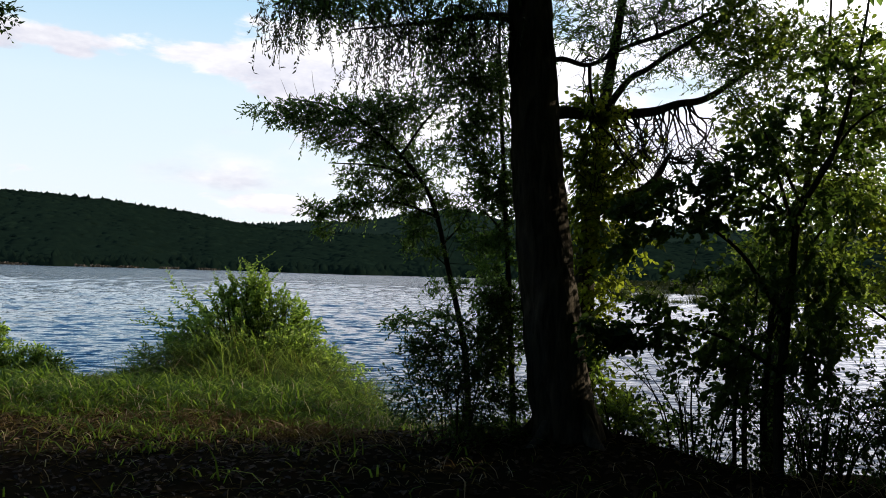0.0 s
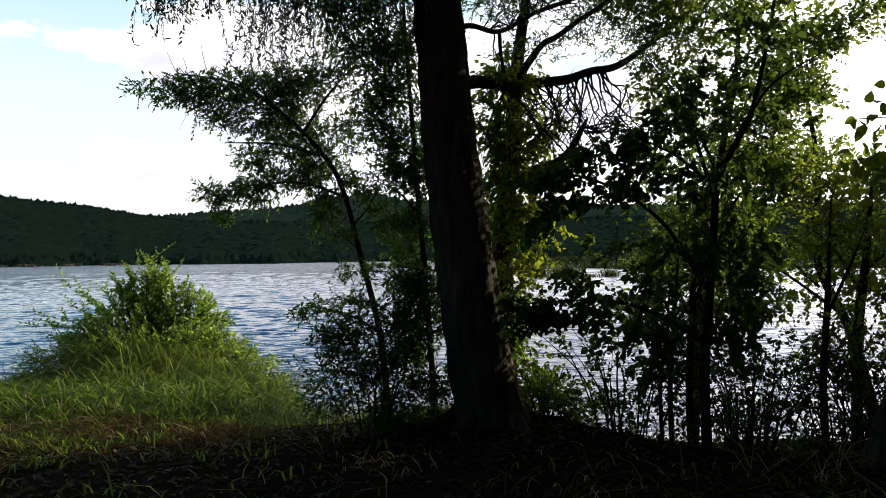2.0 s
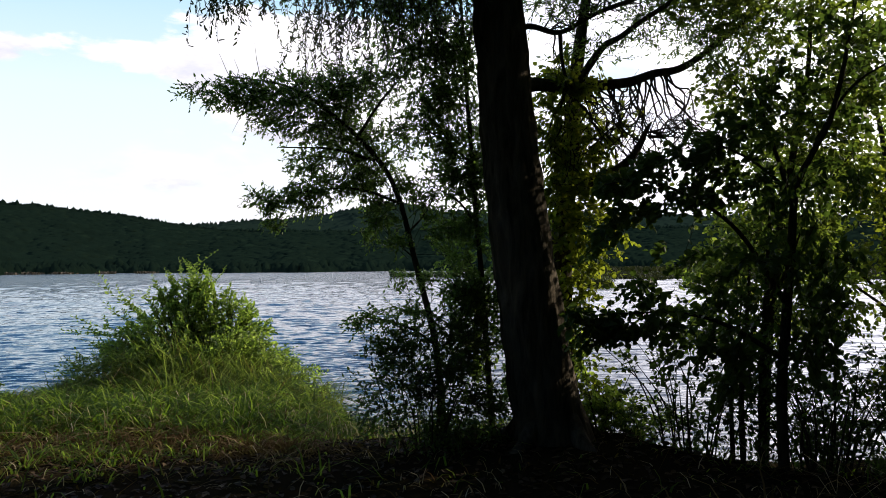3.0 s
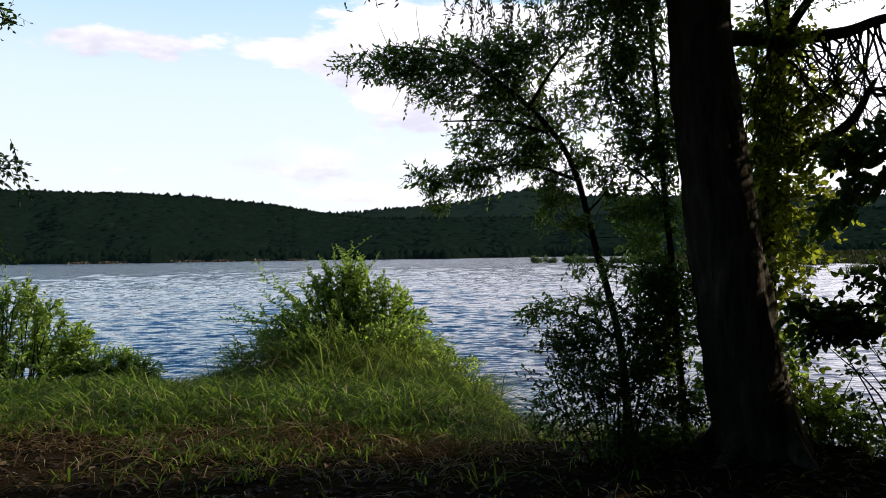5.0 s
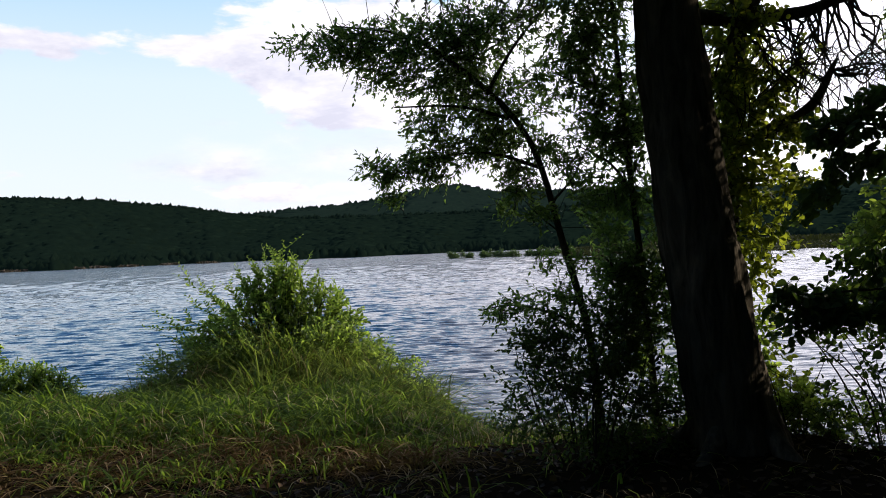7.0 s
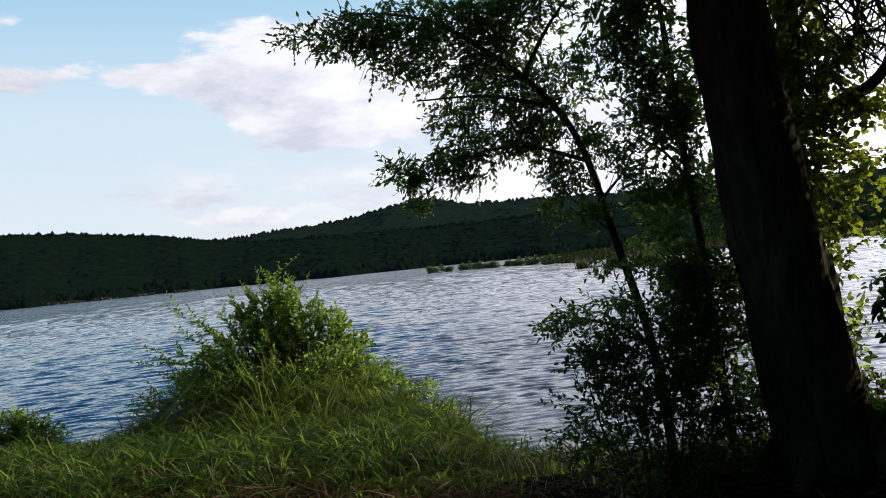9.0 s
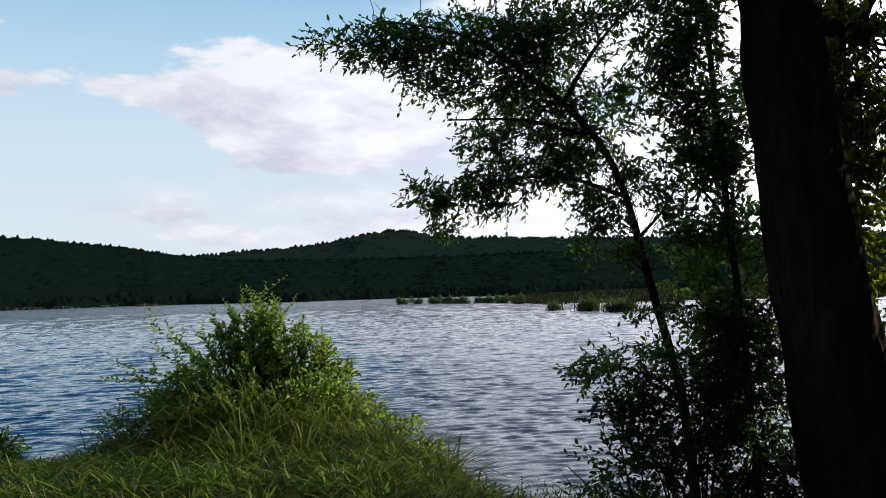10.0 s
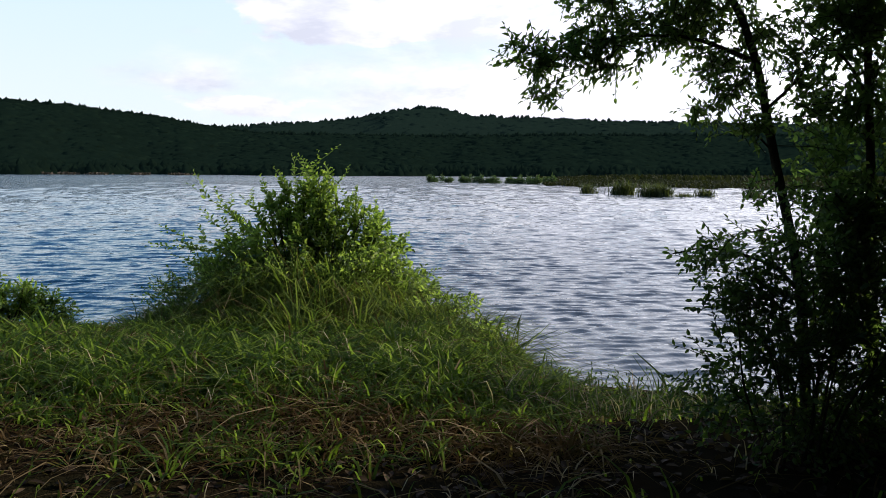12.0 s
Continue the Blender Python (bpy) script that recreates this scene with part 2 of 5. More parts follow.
def forest_material(name, dark, mid, light):
    m, t, b = principled(name, 1.0, 0.0)
    g = t.nodes.new("ShaderNodeNewGeometry")
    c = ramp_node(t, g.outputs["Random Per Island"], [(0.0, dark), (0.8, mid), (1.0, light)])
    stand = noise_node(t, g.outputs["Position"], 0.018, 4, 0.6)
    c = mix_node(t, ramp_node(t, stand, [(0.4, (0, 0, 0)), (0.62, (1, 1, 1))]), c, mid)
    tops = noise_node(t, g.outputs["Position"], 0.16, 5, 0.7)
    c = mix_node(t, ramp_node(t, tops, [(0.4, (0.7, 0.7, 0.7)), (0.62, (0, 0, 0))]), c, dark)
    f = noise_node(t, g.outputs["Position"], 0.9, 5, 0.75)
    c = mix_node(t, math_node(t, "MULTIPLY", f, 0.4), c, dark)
    link(t, c, b.inputs["Base Color"])
    # mostly fixed normal evens out the crowns' shading, in place of distance haze
    soft = t.nodes.new("ShaderNodeVectorMath")
    soft.operation = "ADD"
    half = t.nodes.new("ShaderNodeVectorMath")
    half.operation = "SCALE"
    half.inputs["Scale"].default_value = 0.15
    link(t, g.outputs["Normal"], half.inputs[0])
    link(t, half.outputs[0], soft.inputs[0])
    soft.inputs[1].default_value = (0.0, -0.35, 0.65)
    level = t.nodes.new("ShaderNodeVectorMath")
    level.operation = "NORMALIZE"
    link(t, soft.outputs[0], level.inputs[0])
    link(t, level.outputs[0], b.inputs["Normal"])
    tr = t.nodes.new("ShaderNodeBsdfTranslucent")
    link(t, c, tr.inputs["Color"])
    link(t, level.outputs[0], tr.inputs["Normal"])
    mix = t.nodes.new("ShaderNodeMixShader")
    mix.inputs[0].default_value = 0.25
    link(t, b.outputs[0], mix.inputs[1])
    link(t, tr.outputs[0], mix.inputs[2])
    link(t, mix.outputs[0], t.nodes["Material Output"].inputs["Surface"])
    return m


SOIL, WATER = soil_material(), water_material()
# low albedo here stands in for cloud shadow on the hills
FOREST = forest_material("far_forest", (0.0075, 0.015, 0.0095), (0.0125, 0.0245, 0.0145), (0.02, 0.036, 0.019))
# paler and greyer than the near forest: distance haze put into the colour
FOREST_HAZED = forest_material("hazed_forest", (0.013, 0.024, 0.017), (0.02, 0.035, 0.0225), (0.028, 0.046, 0.027))

# ---- geometry helpers ----
rng = np.random.default_rng(11)


class Geo:
    """Gathers points and faces of one mesh."""

    def __init__(self):
        self.v, self.f3, self.f4, self.n = [], [], [], 0

    def add(self, v, f3=None, f4=None):
        if f3 is not None and len(f3):
            self.f3.append(np.asarray(f3) + self.n)
        if f4 is not None and len(f4):
            self.f4.append(np.asarray(f4) + self.n)
        self.v.append(np.asarray(v, float).reshape(-1, 3))
        self.n += len(self.v[-1])

    def mesh(self, name, mat, smooth=True):
        me = bpy.data.meshes.new(name)
        v = np.concatenate(self.v)
        f3 = np.concatenate(self.f3) if self.f3 else np.zeros((0, 3), int)
        f4 = np.concatenate(self.f4) if self.f4 else np.zeros((0, 4), int)
        me.vertices.add(len(v))
        me.vertices.foreach_set("co", v.astype(np.float32).ravel())
        loops = np.concatenate([f3.ravel(), f4.ravel()]).astype(np.int32)
        me.loops.add(len(loops))
        me.loops.foreach_set("vertex_index", loops)
        me.polygons.add(len(f3) + len(f4))
        start = np.concatenate([np.arange(len(f3)) * 3, len(f3) * 3 + np.arange(len(f4)) * 4]).astype(np.int32)
        me.polygons.foreach_set("loop_start", start)
        me.polygons.foreach_set("use_smooth", np.full(len(start), smooth))
        me.materials.append(mat)
        me.update(calc_edges=True)
        me.validate()
        return me


def part(name, geo, mat, parent=None, label="", smooth=True):
    ob = new(name, geo.mesh(name, mat, smooth))
    if parent is not None:
        ob.parent = parent
        ob.matrix_parent_inverse = parent.matrix_basis.inverted()
    if label:
        tagged(ob, label)
    if name in ("crown", "foliage", "branchwork", "skirt", "vine_foliage", "hanging_foliage", "reed_tuft", "vine"):
        tagged(ob, label, kind="stuff")
    return ob


def thing(name, place, label, category, group="", kind=""):
    ob = new(name)
    ob.location = place
    ob.empty_display_size = 0.2
    bpy.context.view_layer.update()
    return tagged(ob, label, category, group, kind)


def norm(a):
    return a / np.maximum(np.linalg.norm(a, axis=-1, keepdims=True), 1e-9)


def curve_points(pts, steps):
    """A smooth line (Catmull-Rom) through pts; further columns such as the radius go along."""
    p = np.asarray(pts, float)
    p = np.vstack([2 * p[0] - p[1], p, 2 * p[-1] - p[-2]])
    out = []
    for i in range(1, len(p) - 2):
        t = np.linspace(0, 1, steps, endpoint=False)[:, None]
        a, b, c, d = p[i - 1], p[i], p[i + 1], p[i + 2]
        out.append(0.5 * (2 * b + (c - a) * t + (2 * a - 5 * b + 4 * c - d) * t ** 2 + (3 * b - a - 3 * c + d) * t ** 3))
    return np.vstack(out + [p[-2][None]])


def tube(geo, pts, sides=8, steps=6, rough=0.0, freq=8.0):
    """A limb: pts are (x, y, z, radius). rough: the height of the bark's ridges."""
    c = curve_points(pts, steps)
    pos, rad = c[:, :3], np.maximum(c[:, 3], 0.0012)
    tan = norm(np.gradient(pos, axis=0))
    ref = np.array([0.0, 1.0, 0.0]) if abs(tan[0][1]) < 0.9 else np.array([1.0, 0.0, 0.0])
    u = norm(np.cross(tan, ref))
    w = np.cross(tan, u)
    ang = np.linspace(0, 2 * np.pi, sides, endpoint=False)
    ring = u[:, None] * np.cos(ang)[None, :, None] + w[:, None] * np.sin(ang)[None, :, None]
    r = np.repeat(rad[:, None], sides, 1)
    if rough:
        for i in range(len(pos)):
            for j in range(sides):
                q = Vector((math.cos(ang[j]) * freq * 0.45, math.sin(ang[j]) * freq * 0.45, pos[i][2] * freq * 0.16))
                r[i, j] += rough * (abs(noise.noise(q)) * 2.2 - 0.6) + rough * 0.5 * noise.noise(q * 3.1)
    v = pos[:, None] + ring * r[:, :, None]
    n, i = len(pos), np.arange(len(pos) - 1)[:, None] * sides
    j = np.arange(sides)[None]
    k = (j + 1) % sides
    f = np.stack([i + j, i + k, i + sides + k, i + sides + j], -1).reshape(-1, 4)
    geo.add(np.vstack([v.reshape(-1, 3), pos[-1:] + tan[-1:] * rad[-1]]), [(int((n - 1) * sides + a), int((n - 1) * sides + (a + 1) % sides), n * sides) for a in range(sides)], f)


def leaves(geo, p, d, nrm, length, width, fold=0.25, curl=0.15, broad=False):
    """Leaf blades at p along d, their upper side to nrm, folded on the midrib, tip curled down. broad: a rounder outline of more corners."""
    d = norm(d)
    s = norm(np.cross(d, nrm))
    up = np.cross(s, d)
    L, W = length[:, None], width[:, None]
    rows = ((0.08, 0.34), (0.3, 0.5), (0.6, 0.43), (0.84, 0.2)) if broad else ((0.28, 0.48), (0.66, 0.40))
    edge = [[p + d * L * at + k * s * W * half + up * (W * fold * 2 * half - L * curl * at * at) for at, half in rows] for k in (1, -1)]
    tip = p + d * L - up * L * curl
    n = len(rows)
    v = np.stack([p, *edge[0], tip, *edge[1]], 1).reshape(-1, 3)
    k = np.arange(len(p))[:, None] * (2 * n + 2)
    if broad:
        geo.add(v, np.vstack([k + np.array([[0, 4, 5]]), k + np.array([[0, 5, 9]])]), np.vstack([k + np.array([q]) for q in ([0, 1, 2, 3], [0, 8, 7, 6])]))
        geo.f3.append((np.vstack([k + np.array([[0, 3, 4]]), k + np.array([[0, 9, 8]])])) + geo.n - len(v))
    else:
        geo.add(v, None, np.vstack([k + np.array([[0, 1, 2, 3]]), k + np.array([[0, 3, 5, 4]])]))


def rand_dir(n):
    return norm(rng.normal(size=(n, 3)))


def sprays(foliage, twigs, clumps, leaf=(0.07, 0.026), twig=(0.2, 0.4), droop=0.25, per=10, heart=None, flat=0.55, thick=0.0025, wild=0.75, broad=False):
    """Leafy twigs that fill clumps (x, y, z, rx, ry, rz, number of twigs). heart: where the twigs grow away from."""
    for cx, cy, cz, rx, ry, rz, n in clumps:
        n = int(n)
        c, r = np.array([cx, cy, cz]), np.array([rx, ry, rz])
        q = rand_dir(n) * (rng.random((n, 1)) ** 0.45)
        mid = c + q * r
        out = norm(mid - (np.array(heart) if heart is not None else c - np.array([0, 0, rz * 0.5])))
        d = norm(out * 0.9 + rand_dir(n) * wild + np.array([0, 0, -droop]))
        ln = rng.uniform(twig[0], twig[1], n)
        base = mid - d * ln[:, None] * 0.5
        t = (np.arange(per) + 0.6) / per
        sag = np.array([0, 0, -1.0])
        pos = base[:, None] + d[:, None] * (ln[:, None] * t)[:, :, None] + sag * (droop * 0.5 * ln[:, None] * t ** 2)[:, :, None]
        side = norm(np.cross(d, rand_dir(n)))
        sign = np.where(np.arange(per) % 2, 1.0, -1.0)[None, :, None]
        ld = d[:, None] * 0.75 + side[:, None] * sign * 0.8 + rng.normal(size=(n, per, 3)) * 0.28 + sag * droop
        ld[:, -1] = d + rng.normal(size=(n, 3)) * 0.15
        up = np.array([0, 0, 1.0]) * flat + rng.normal(size=(n, per, 3)) * 0.6
        size = rng.uniform(0.6, 1.15, (n, per)) * np.linspace(1.05, 0.8, per)
        keep = rng.random((n, per)) > 0.08
        leaves(foliage, pos[keep], ld[keep], up[keep], leaf[0] * size[keep], leaf[1] * size[keep] * rng.uniform(0.8, 1.2, keep.sum()), broad=broad)
        end = base + d * ln[:, None] + sag * (droop * 0.5 * ln)[:, None]
        thin_sticks(twigs, base, (base + end) / 2 - sag * (droop * 0.12 * ln)[:, None], end, thick)


def thin_sticks(geo, a, b, c, r):
    """Twigs of three corners through a, b and c, tapering."""
    n = len(a)
    ang = np.array([0, 2.1, 4.2])
    t = norm(c - a)
    u = norm(np.cross(t, np.array([0.31, 0.77, 0.2])))
    w = np.cross(t, u)
    ring = u[:, None] * np.cos(ang)[None, :, None] + w[:, None] * np.sin(ang)[None, :, None]
    r = np.broadcast_to(np.asarray(r, float), (n,))[:, None, None]
    v = np.concatenate([a[:, None] + ring * r, b[:, None] + ring * r * 0.8, c[:, None] + ring * r * 0.35], 1).reshape(-1, 3)
    k = np.arange(n)[:, None] * 9
    f = [k + np.array([[j + o, (j + 1) % 3 + o, (j + 1) % 3 + o + 3, j + o + 3]]) for o in (0, 3) for j in range(3)]
    geo.add(v, None, np.vstack(f))


def stray(geo, start, spread, count, length, r, lift=0.4):
    """Bare thin branchlets from points along a line."""
    s = np.asarray(start, float)
    i = rng.integers(0, len(s), count)
    d = norm(rng.normal(size=(count, 3)) * spread + np.array([0, 0, lift]))
    ln = rng.uniform(0.4, 1.0, count) * length
    b = s[i] + d * ln[:, None] * 0.5 + rng.normal(size=(count, 3)) * length * 0.06
    c = s[i] + d * ln[:, None] + rng.normal(size=(count, 3)) * length * 0.12
    thin_sticks(geo, s[i], b, c, r)


# ---- ground, water, far shore ----
LEVEL = -0.45                                     # the lake's surface


def ease(t):
    t = np.clip(t, 0, 1)
    return t * t * (3 - 2 * t)


def shore(x):
    """The waterline: a grassy point by the bush, a small bay beside the large tree."""
    y = np.interp(x, [-60, -9, -6.4, -5.2, -3.8, -2.6, -1.6, -0.8, 0.2, 1.0, 1.8, 3.0, 6.0, 60], [16, 13.4, 12.85, 12.7, 13.4, 13.5, 12.1, 10.15, 9.6, 9.35, 8.85, 8.1, 7.5, 9])
    return y + 0.1 * np.sin(1.7 * x) + 0.06 * np.sin(4.3 * x + 1)


def ground_z(x, y):
    x, y = np.asarray(x, float), np.asarray(y, float)
    lump = 0.12 * np.exp(-((x - 1.05) ** 2 + (y - 7.25) ** 2) / 1.2)
    z = lump + 0.02 * np.sin(2.1 * x + 0.6 * y) + 0.018 * np.sin(1.3 * y - 0.9 * x) + 0.03 * ease((7.0 - y) / 4) - 0.24 * ease((y - 8.2) / 4.6)
    z = z + 0.12 * np.exp(-((x + 2.75) / 1.2) ** 2 - ((y - 12.35) / 0.75) ** 2)
    z = z - 0.2 * ease((y - 7.9) / 1.1) * ease((x + 1.5) / 0.9)
    d = shore(x) - y
    wide = 0.9 + 0.9 * ease((x - 0.8) / 1.2)
    z = np.where(d > 0, z + (-0.42 - z) * ease((wide - d) / wide), -0.42)
    return z - 2.5 * ease(-d / 9)


def axis(near, far, step, grow):
    out = [near]
    while out[-1] < far:
        out.append(out[-1] + step)
        step *= grow
    return np.array(out)


def build_ground():
    xp = axis(0, 2600, 0.16, 1.045)
    xs = np.concatenate([-xp[:0:-1], xp]) - 1.0
    ys = np.concatenate([8.0 - axis(0, 900, 0.14, 1.05)[:0:-1], 8.0 + axis(0, 2600, 0.12, 1.05)])
    X, Y = np.meshgrid(xs, ys)
    Z = ground_z(X, Y)
    g = Geo()
    a = np.arange(len(ys) - 1)[:, None] * len(xs) + np.arange(len(xs) - 1)[None]
    g.add(np.stack([X, Y, Z], -1).reshape(-1, 3), None, np.stack([a, a + 1, a + 1 + len(xs), a + len(xs)], -1).reshape(-1, 4))
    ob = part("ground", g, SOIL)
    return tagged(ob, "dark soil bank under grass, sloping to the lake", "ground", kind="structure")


def build_water():
    """The lake: a fan of cells that widen with the distance, near waves as real relief, the rest as fine bump."""
    dist = [7.0]
    while dist[-1] < 1700:
        dist.append(dist[-1] + max(0.038, dist[-1] ** 2 * 0.000125))
    dist = np.array(dist)
    az = np.radians(np.concatenate([np.linspace(-56, -38, 24, endpoint=False), np.linspace(-38, 38, 340, endpoint=False), np.linspace(38, 56, 25)]))
    rows, cols = len(dist), len(az)
    D, A = np.meshgrid(dist, az, indexing="ij")
    X, Y = -0.6 + D * np.sin(A), 1.5 + D * np.cos(A)
    Z = np.zeros_like(X)
    cell = np.maximum(np.gradient(dist)[:, None] + 0 * X, D * 0.0026)
    for low, high, count, steep in ((0.1, 0.18, 24, 0.011), (0.19, 0.38, 30, 0.0185), (0.5, 1.4, 36, 0.0105), (1.6, 8.0, 40, 0.0075)):
        for _ in range(count):
            lam = low * (high / low) ** rng.random()
            th = rng.normal() * (0.24 if low < 0.5 else 0.34) - 0.1
            k = 2 * np.pi / lam
            fade = np.clip(lam / (cell * 2.4) - 0.6, 0, 1)
            if low > 0.4:
                fade = fade * ease((D - 12 * lam ** 0.75) / (15 * lam ** 0.75))
            gx, gy, p0, p1, p2 = 2 * np.pi / (lam * (6.0 if low < 0.4 else 3.6 / lam ** 0.5) * rng.uniform(0.8, 1.4)), rng.uniform(0.3, 0.7) / lam ** 0.6, *(rng.random(3) * 6)
            ph = k * (X * math.sin(th) + Y * math.cos(th)) + rng.random() * 7 + 1.1 * np.sin(X * gx + p0 + 0.8 * np.sin(Y * gy + p2)) + 1.2 * np.sin(X * gx * 0.37 + p1) * np.sin(Y * gy + p1)
            group = 0.75 + 0.25 * np.sin(X * gx * 0.45 + p1 + 0.6 * Y * gy) * np.sin(Y * gy * 1.3 + p0)
            Z += steep * lam * fade * group * np.exp(2.2 * (np.sin(ph) - 1))
    Z -= Z.mean()
    calm = ease((Y - shore(X) + 0.3) / 1.6)
    Z = LEVEL + Z * (0.5 + 0.5 * calm)
    g = Geo()
    a = np.arange(rows - 1)[:, None] * cols + np.arange(cols - 1)[None]
    g.add(np.stack([X, Y, Z], -1).reshape(-1, 3), None, np.stack([a, a + cols, a + cols + 1, a + 1], -1).reshape(-1, 4))
    ob = part("water", g, WATER)
    return tagged(ob, "wind-rippled grey-blue lake water mirroring the sky", "lake", kind="structure")


def ridge_near(az):
    """Elevation (degrees) of the near hills' treetops by azimuth."""
    return np.interp(az, [-60, -45, -34, -27, -22, -18, -14, -11, 0, 10, 20, 32, 45, 60], [3.3, 3.95, 4.18, 4.16, 3.9, 3.5, 2.88, 2.5, 2.45, 2.55, 2.5, 2.4, 2.3, 2.1])


def ridge_far(az):
    return np.interp(az, [-60, -20, -14, -9, -5, -2, 0, 1.5, 3.6, 7, 10, 15, 20, 30, 45, 60], [2.4, 2.4, 2.8, 3.2, 3.5, 4.1, 4.38, 4.3, 3.8, 3.74, 3.6, 3.4, 3.3, 3.0, 2.8, 2.6])


def crown_shape():
    """A low-count rounded crown: open below, two rings and a top."""
    a = np.linspace(0, 2 * np.pi, 5, endpoint=False)
    low = np.stack([np.cos(a), np.sin(a), np.full(5, -0.5)], -1)
    mid = np.stack([0.62 * np.cos(a + 0.6), 0.62 * np.sin(a + 0.6), np.full(5, 0.5)], -1)
    v = np.vstack([low, mid, [[0, 0, 1.0]]])
    f = [(k, (k + 1) % 5, 5 + k) for k in range(5)] + [((k + 1) % 5, 5 + (k + 1) % 5, 5 + k) for k in range(5)] + [(5 + k, 5 + (k + 1) % 5, 10) for k in range(5)]
    return v, np.array(f)


def build_hill(name, ridge, d0, d1, mat, label, seed, count, size):
    r = np.random.default_rng(seed)
    g = Geo()
    az = np.linspace(-60, 60, 140)
    tt = np.linspace(0, 1, 14)
    Z, D = np.meshgrid(az, tt, indexing="ij")

    def height(a, t):
        top = np.tan(np.radians(ridge(a))) * d1 + 1.4 - size * 0.75
        wob = 0.06 * np.sin(a * 0.9 + t * 5) + 0.05 * np.sin(a * 2.1 - t * 9)
        return LEVEL - 0.6 + 1.2 * ease(t * 30) + top * np.clip(ease(t) * (1 + wob * (1 - t)), 0, 1.02)

    def where(a, t):
        d = d0 + (d1 - d0) * t + 22 * np.sin(a * 0.35 + 1) * (1 - t) + 9 * np.sin(a * 1.3) * (1 - t)
        return d * np.sin(np.radians(a)), d * np.cos(np.radians(a)), height(a, t)

    X, Y, H = where(Z, D)
    n = len(tt)
    a = np.arange(len(az) - 1)[:, None] * n + np.arange(n - 1)[None]
    g.add(np.stack([X, Y, H], -1).reshape(-1, 3), None, np.stack([a, a + n, a + n + 1, a + 1], -1).reshape(-1, 4))
    hill = part(name, g, mat)
    tagged(hill, label, "hill", kind="structure")
    cv, cf = crown_shape()
    f = Geo()
    za = r.uniform(-40, 40, count)
    zt = r.random(count) ** 0.85
    edge = count // 4
    zt[:edge] = r.uniform(0.93, 1.0, edge)
    zt[edge:2 * edge] = r.random(edge) ** 3 * 0.1
    x, y, h = where(za, zt)
    s = size * (0.35 + 0.95 * r.random(count) ** 1.6)
    s[:edge] *= 0.72
    tall = r.uniform(0.85, 1.5, count)
    tall[2 * edge:] *= 0.2
    s[2 * edge:] *= 2.0
    v = np.repeat(cv[None], count, 0) * (1 + r.uniform(-0.34, 0.34, (count, len(cv), 1)))
    v[:, :, 2] *= tall[:, None]
    sunk = np.full(count, 0.1)
    sunk[2 * edge:] = -0.3
    away = np.stack([np.sin(np.radians(za)), np.cos(np.radians(za))], -1)
    rise = (height(za, np.minimum(zt + 0.01, 1)) - height(za, np.maximum(zt - 0.01, 0))) / ((np.minimum(zt + 0.01, 1) - np.maximum(zt - 0.01, 0)) * (d1 - d0))
    v[:, :, 2] += rise[:, None] * (v[:, :, :2] * away[:, None]).sum(-1)
    v = v * s[:, None, None] + np.stack([x, y, h + s * tall * sunk], -1)[:, None]
    k = np.arange(count)[:, None, None] * len(cv)
    f.add(v.reshape(-1, 3), (cf[None] + k).reshape(-1, 3))
    ob = part("forest", f, mat)
    return tagged(ob, "dense dark green forest covering the far hillside", "forest", kind="stuff")


build_ground()
build_water()
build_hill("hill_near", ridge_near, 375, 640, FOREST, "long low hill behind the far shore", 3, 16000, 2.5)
build_hill("hill_far", ridge_far, 700, 1150, FOREST_HAZED, "rounded hill farther behind the lake, coloured paler for haze", 4, 6500, 3.7)

# ---- trees of the bank ----


def limb(name, parent, pts, mat=BARK, sides=10, rough=0.008, steps=6, label=""):
    g = Geo()
    tube(g, pts, sides, steps, rough, 14.0)
    return part(name, g, mat, parent, label)


def line_between(pts, n):
    return curve_points(np.asarray(pts, float)[:, :3], n)


def dead_twig(parent, s, e, r, twigs=7, drop=-0.3, kink=0.08):
    """One bare dead twig with its side shoots."""
    g = Geo()
    s, e = np.asarray(s, float), np.asarray(e, float)
    t = np.linspace(0, 1, 7)[:, None]
    way = s + (e - s) * t + rng.normal(size=(7, 3)) * np.linalg.norm(e - s) * 0.07 * np.sin(t * np.pi)
    tube(g, [(*q, r * (1 - 0.75 * k / 6)) for k, q in enumerate(way)], 5, 3)
    stray(g, way[2:], 0.8, max(twigs - 4, 2), 0.3, r * 0.35, drop)
    for q in way[2:6:2]:
        e2 = q + (e - s) * 0.35 + rng.normal(size=3) * 0.12
        mid = (q + e2) / 2 + rng.normal(size=3) * 0.03
        tube(g, [(*q, r * 0.5), (*mid, r * 0.4), (*e2, r * 0.2)], 4, 3)
        stray(g, [mid, e2], 0.8, 4, 0.2, r * 0.25, drop)
    return part("dead_twig", g, BARK_THIN, parent)


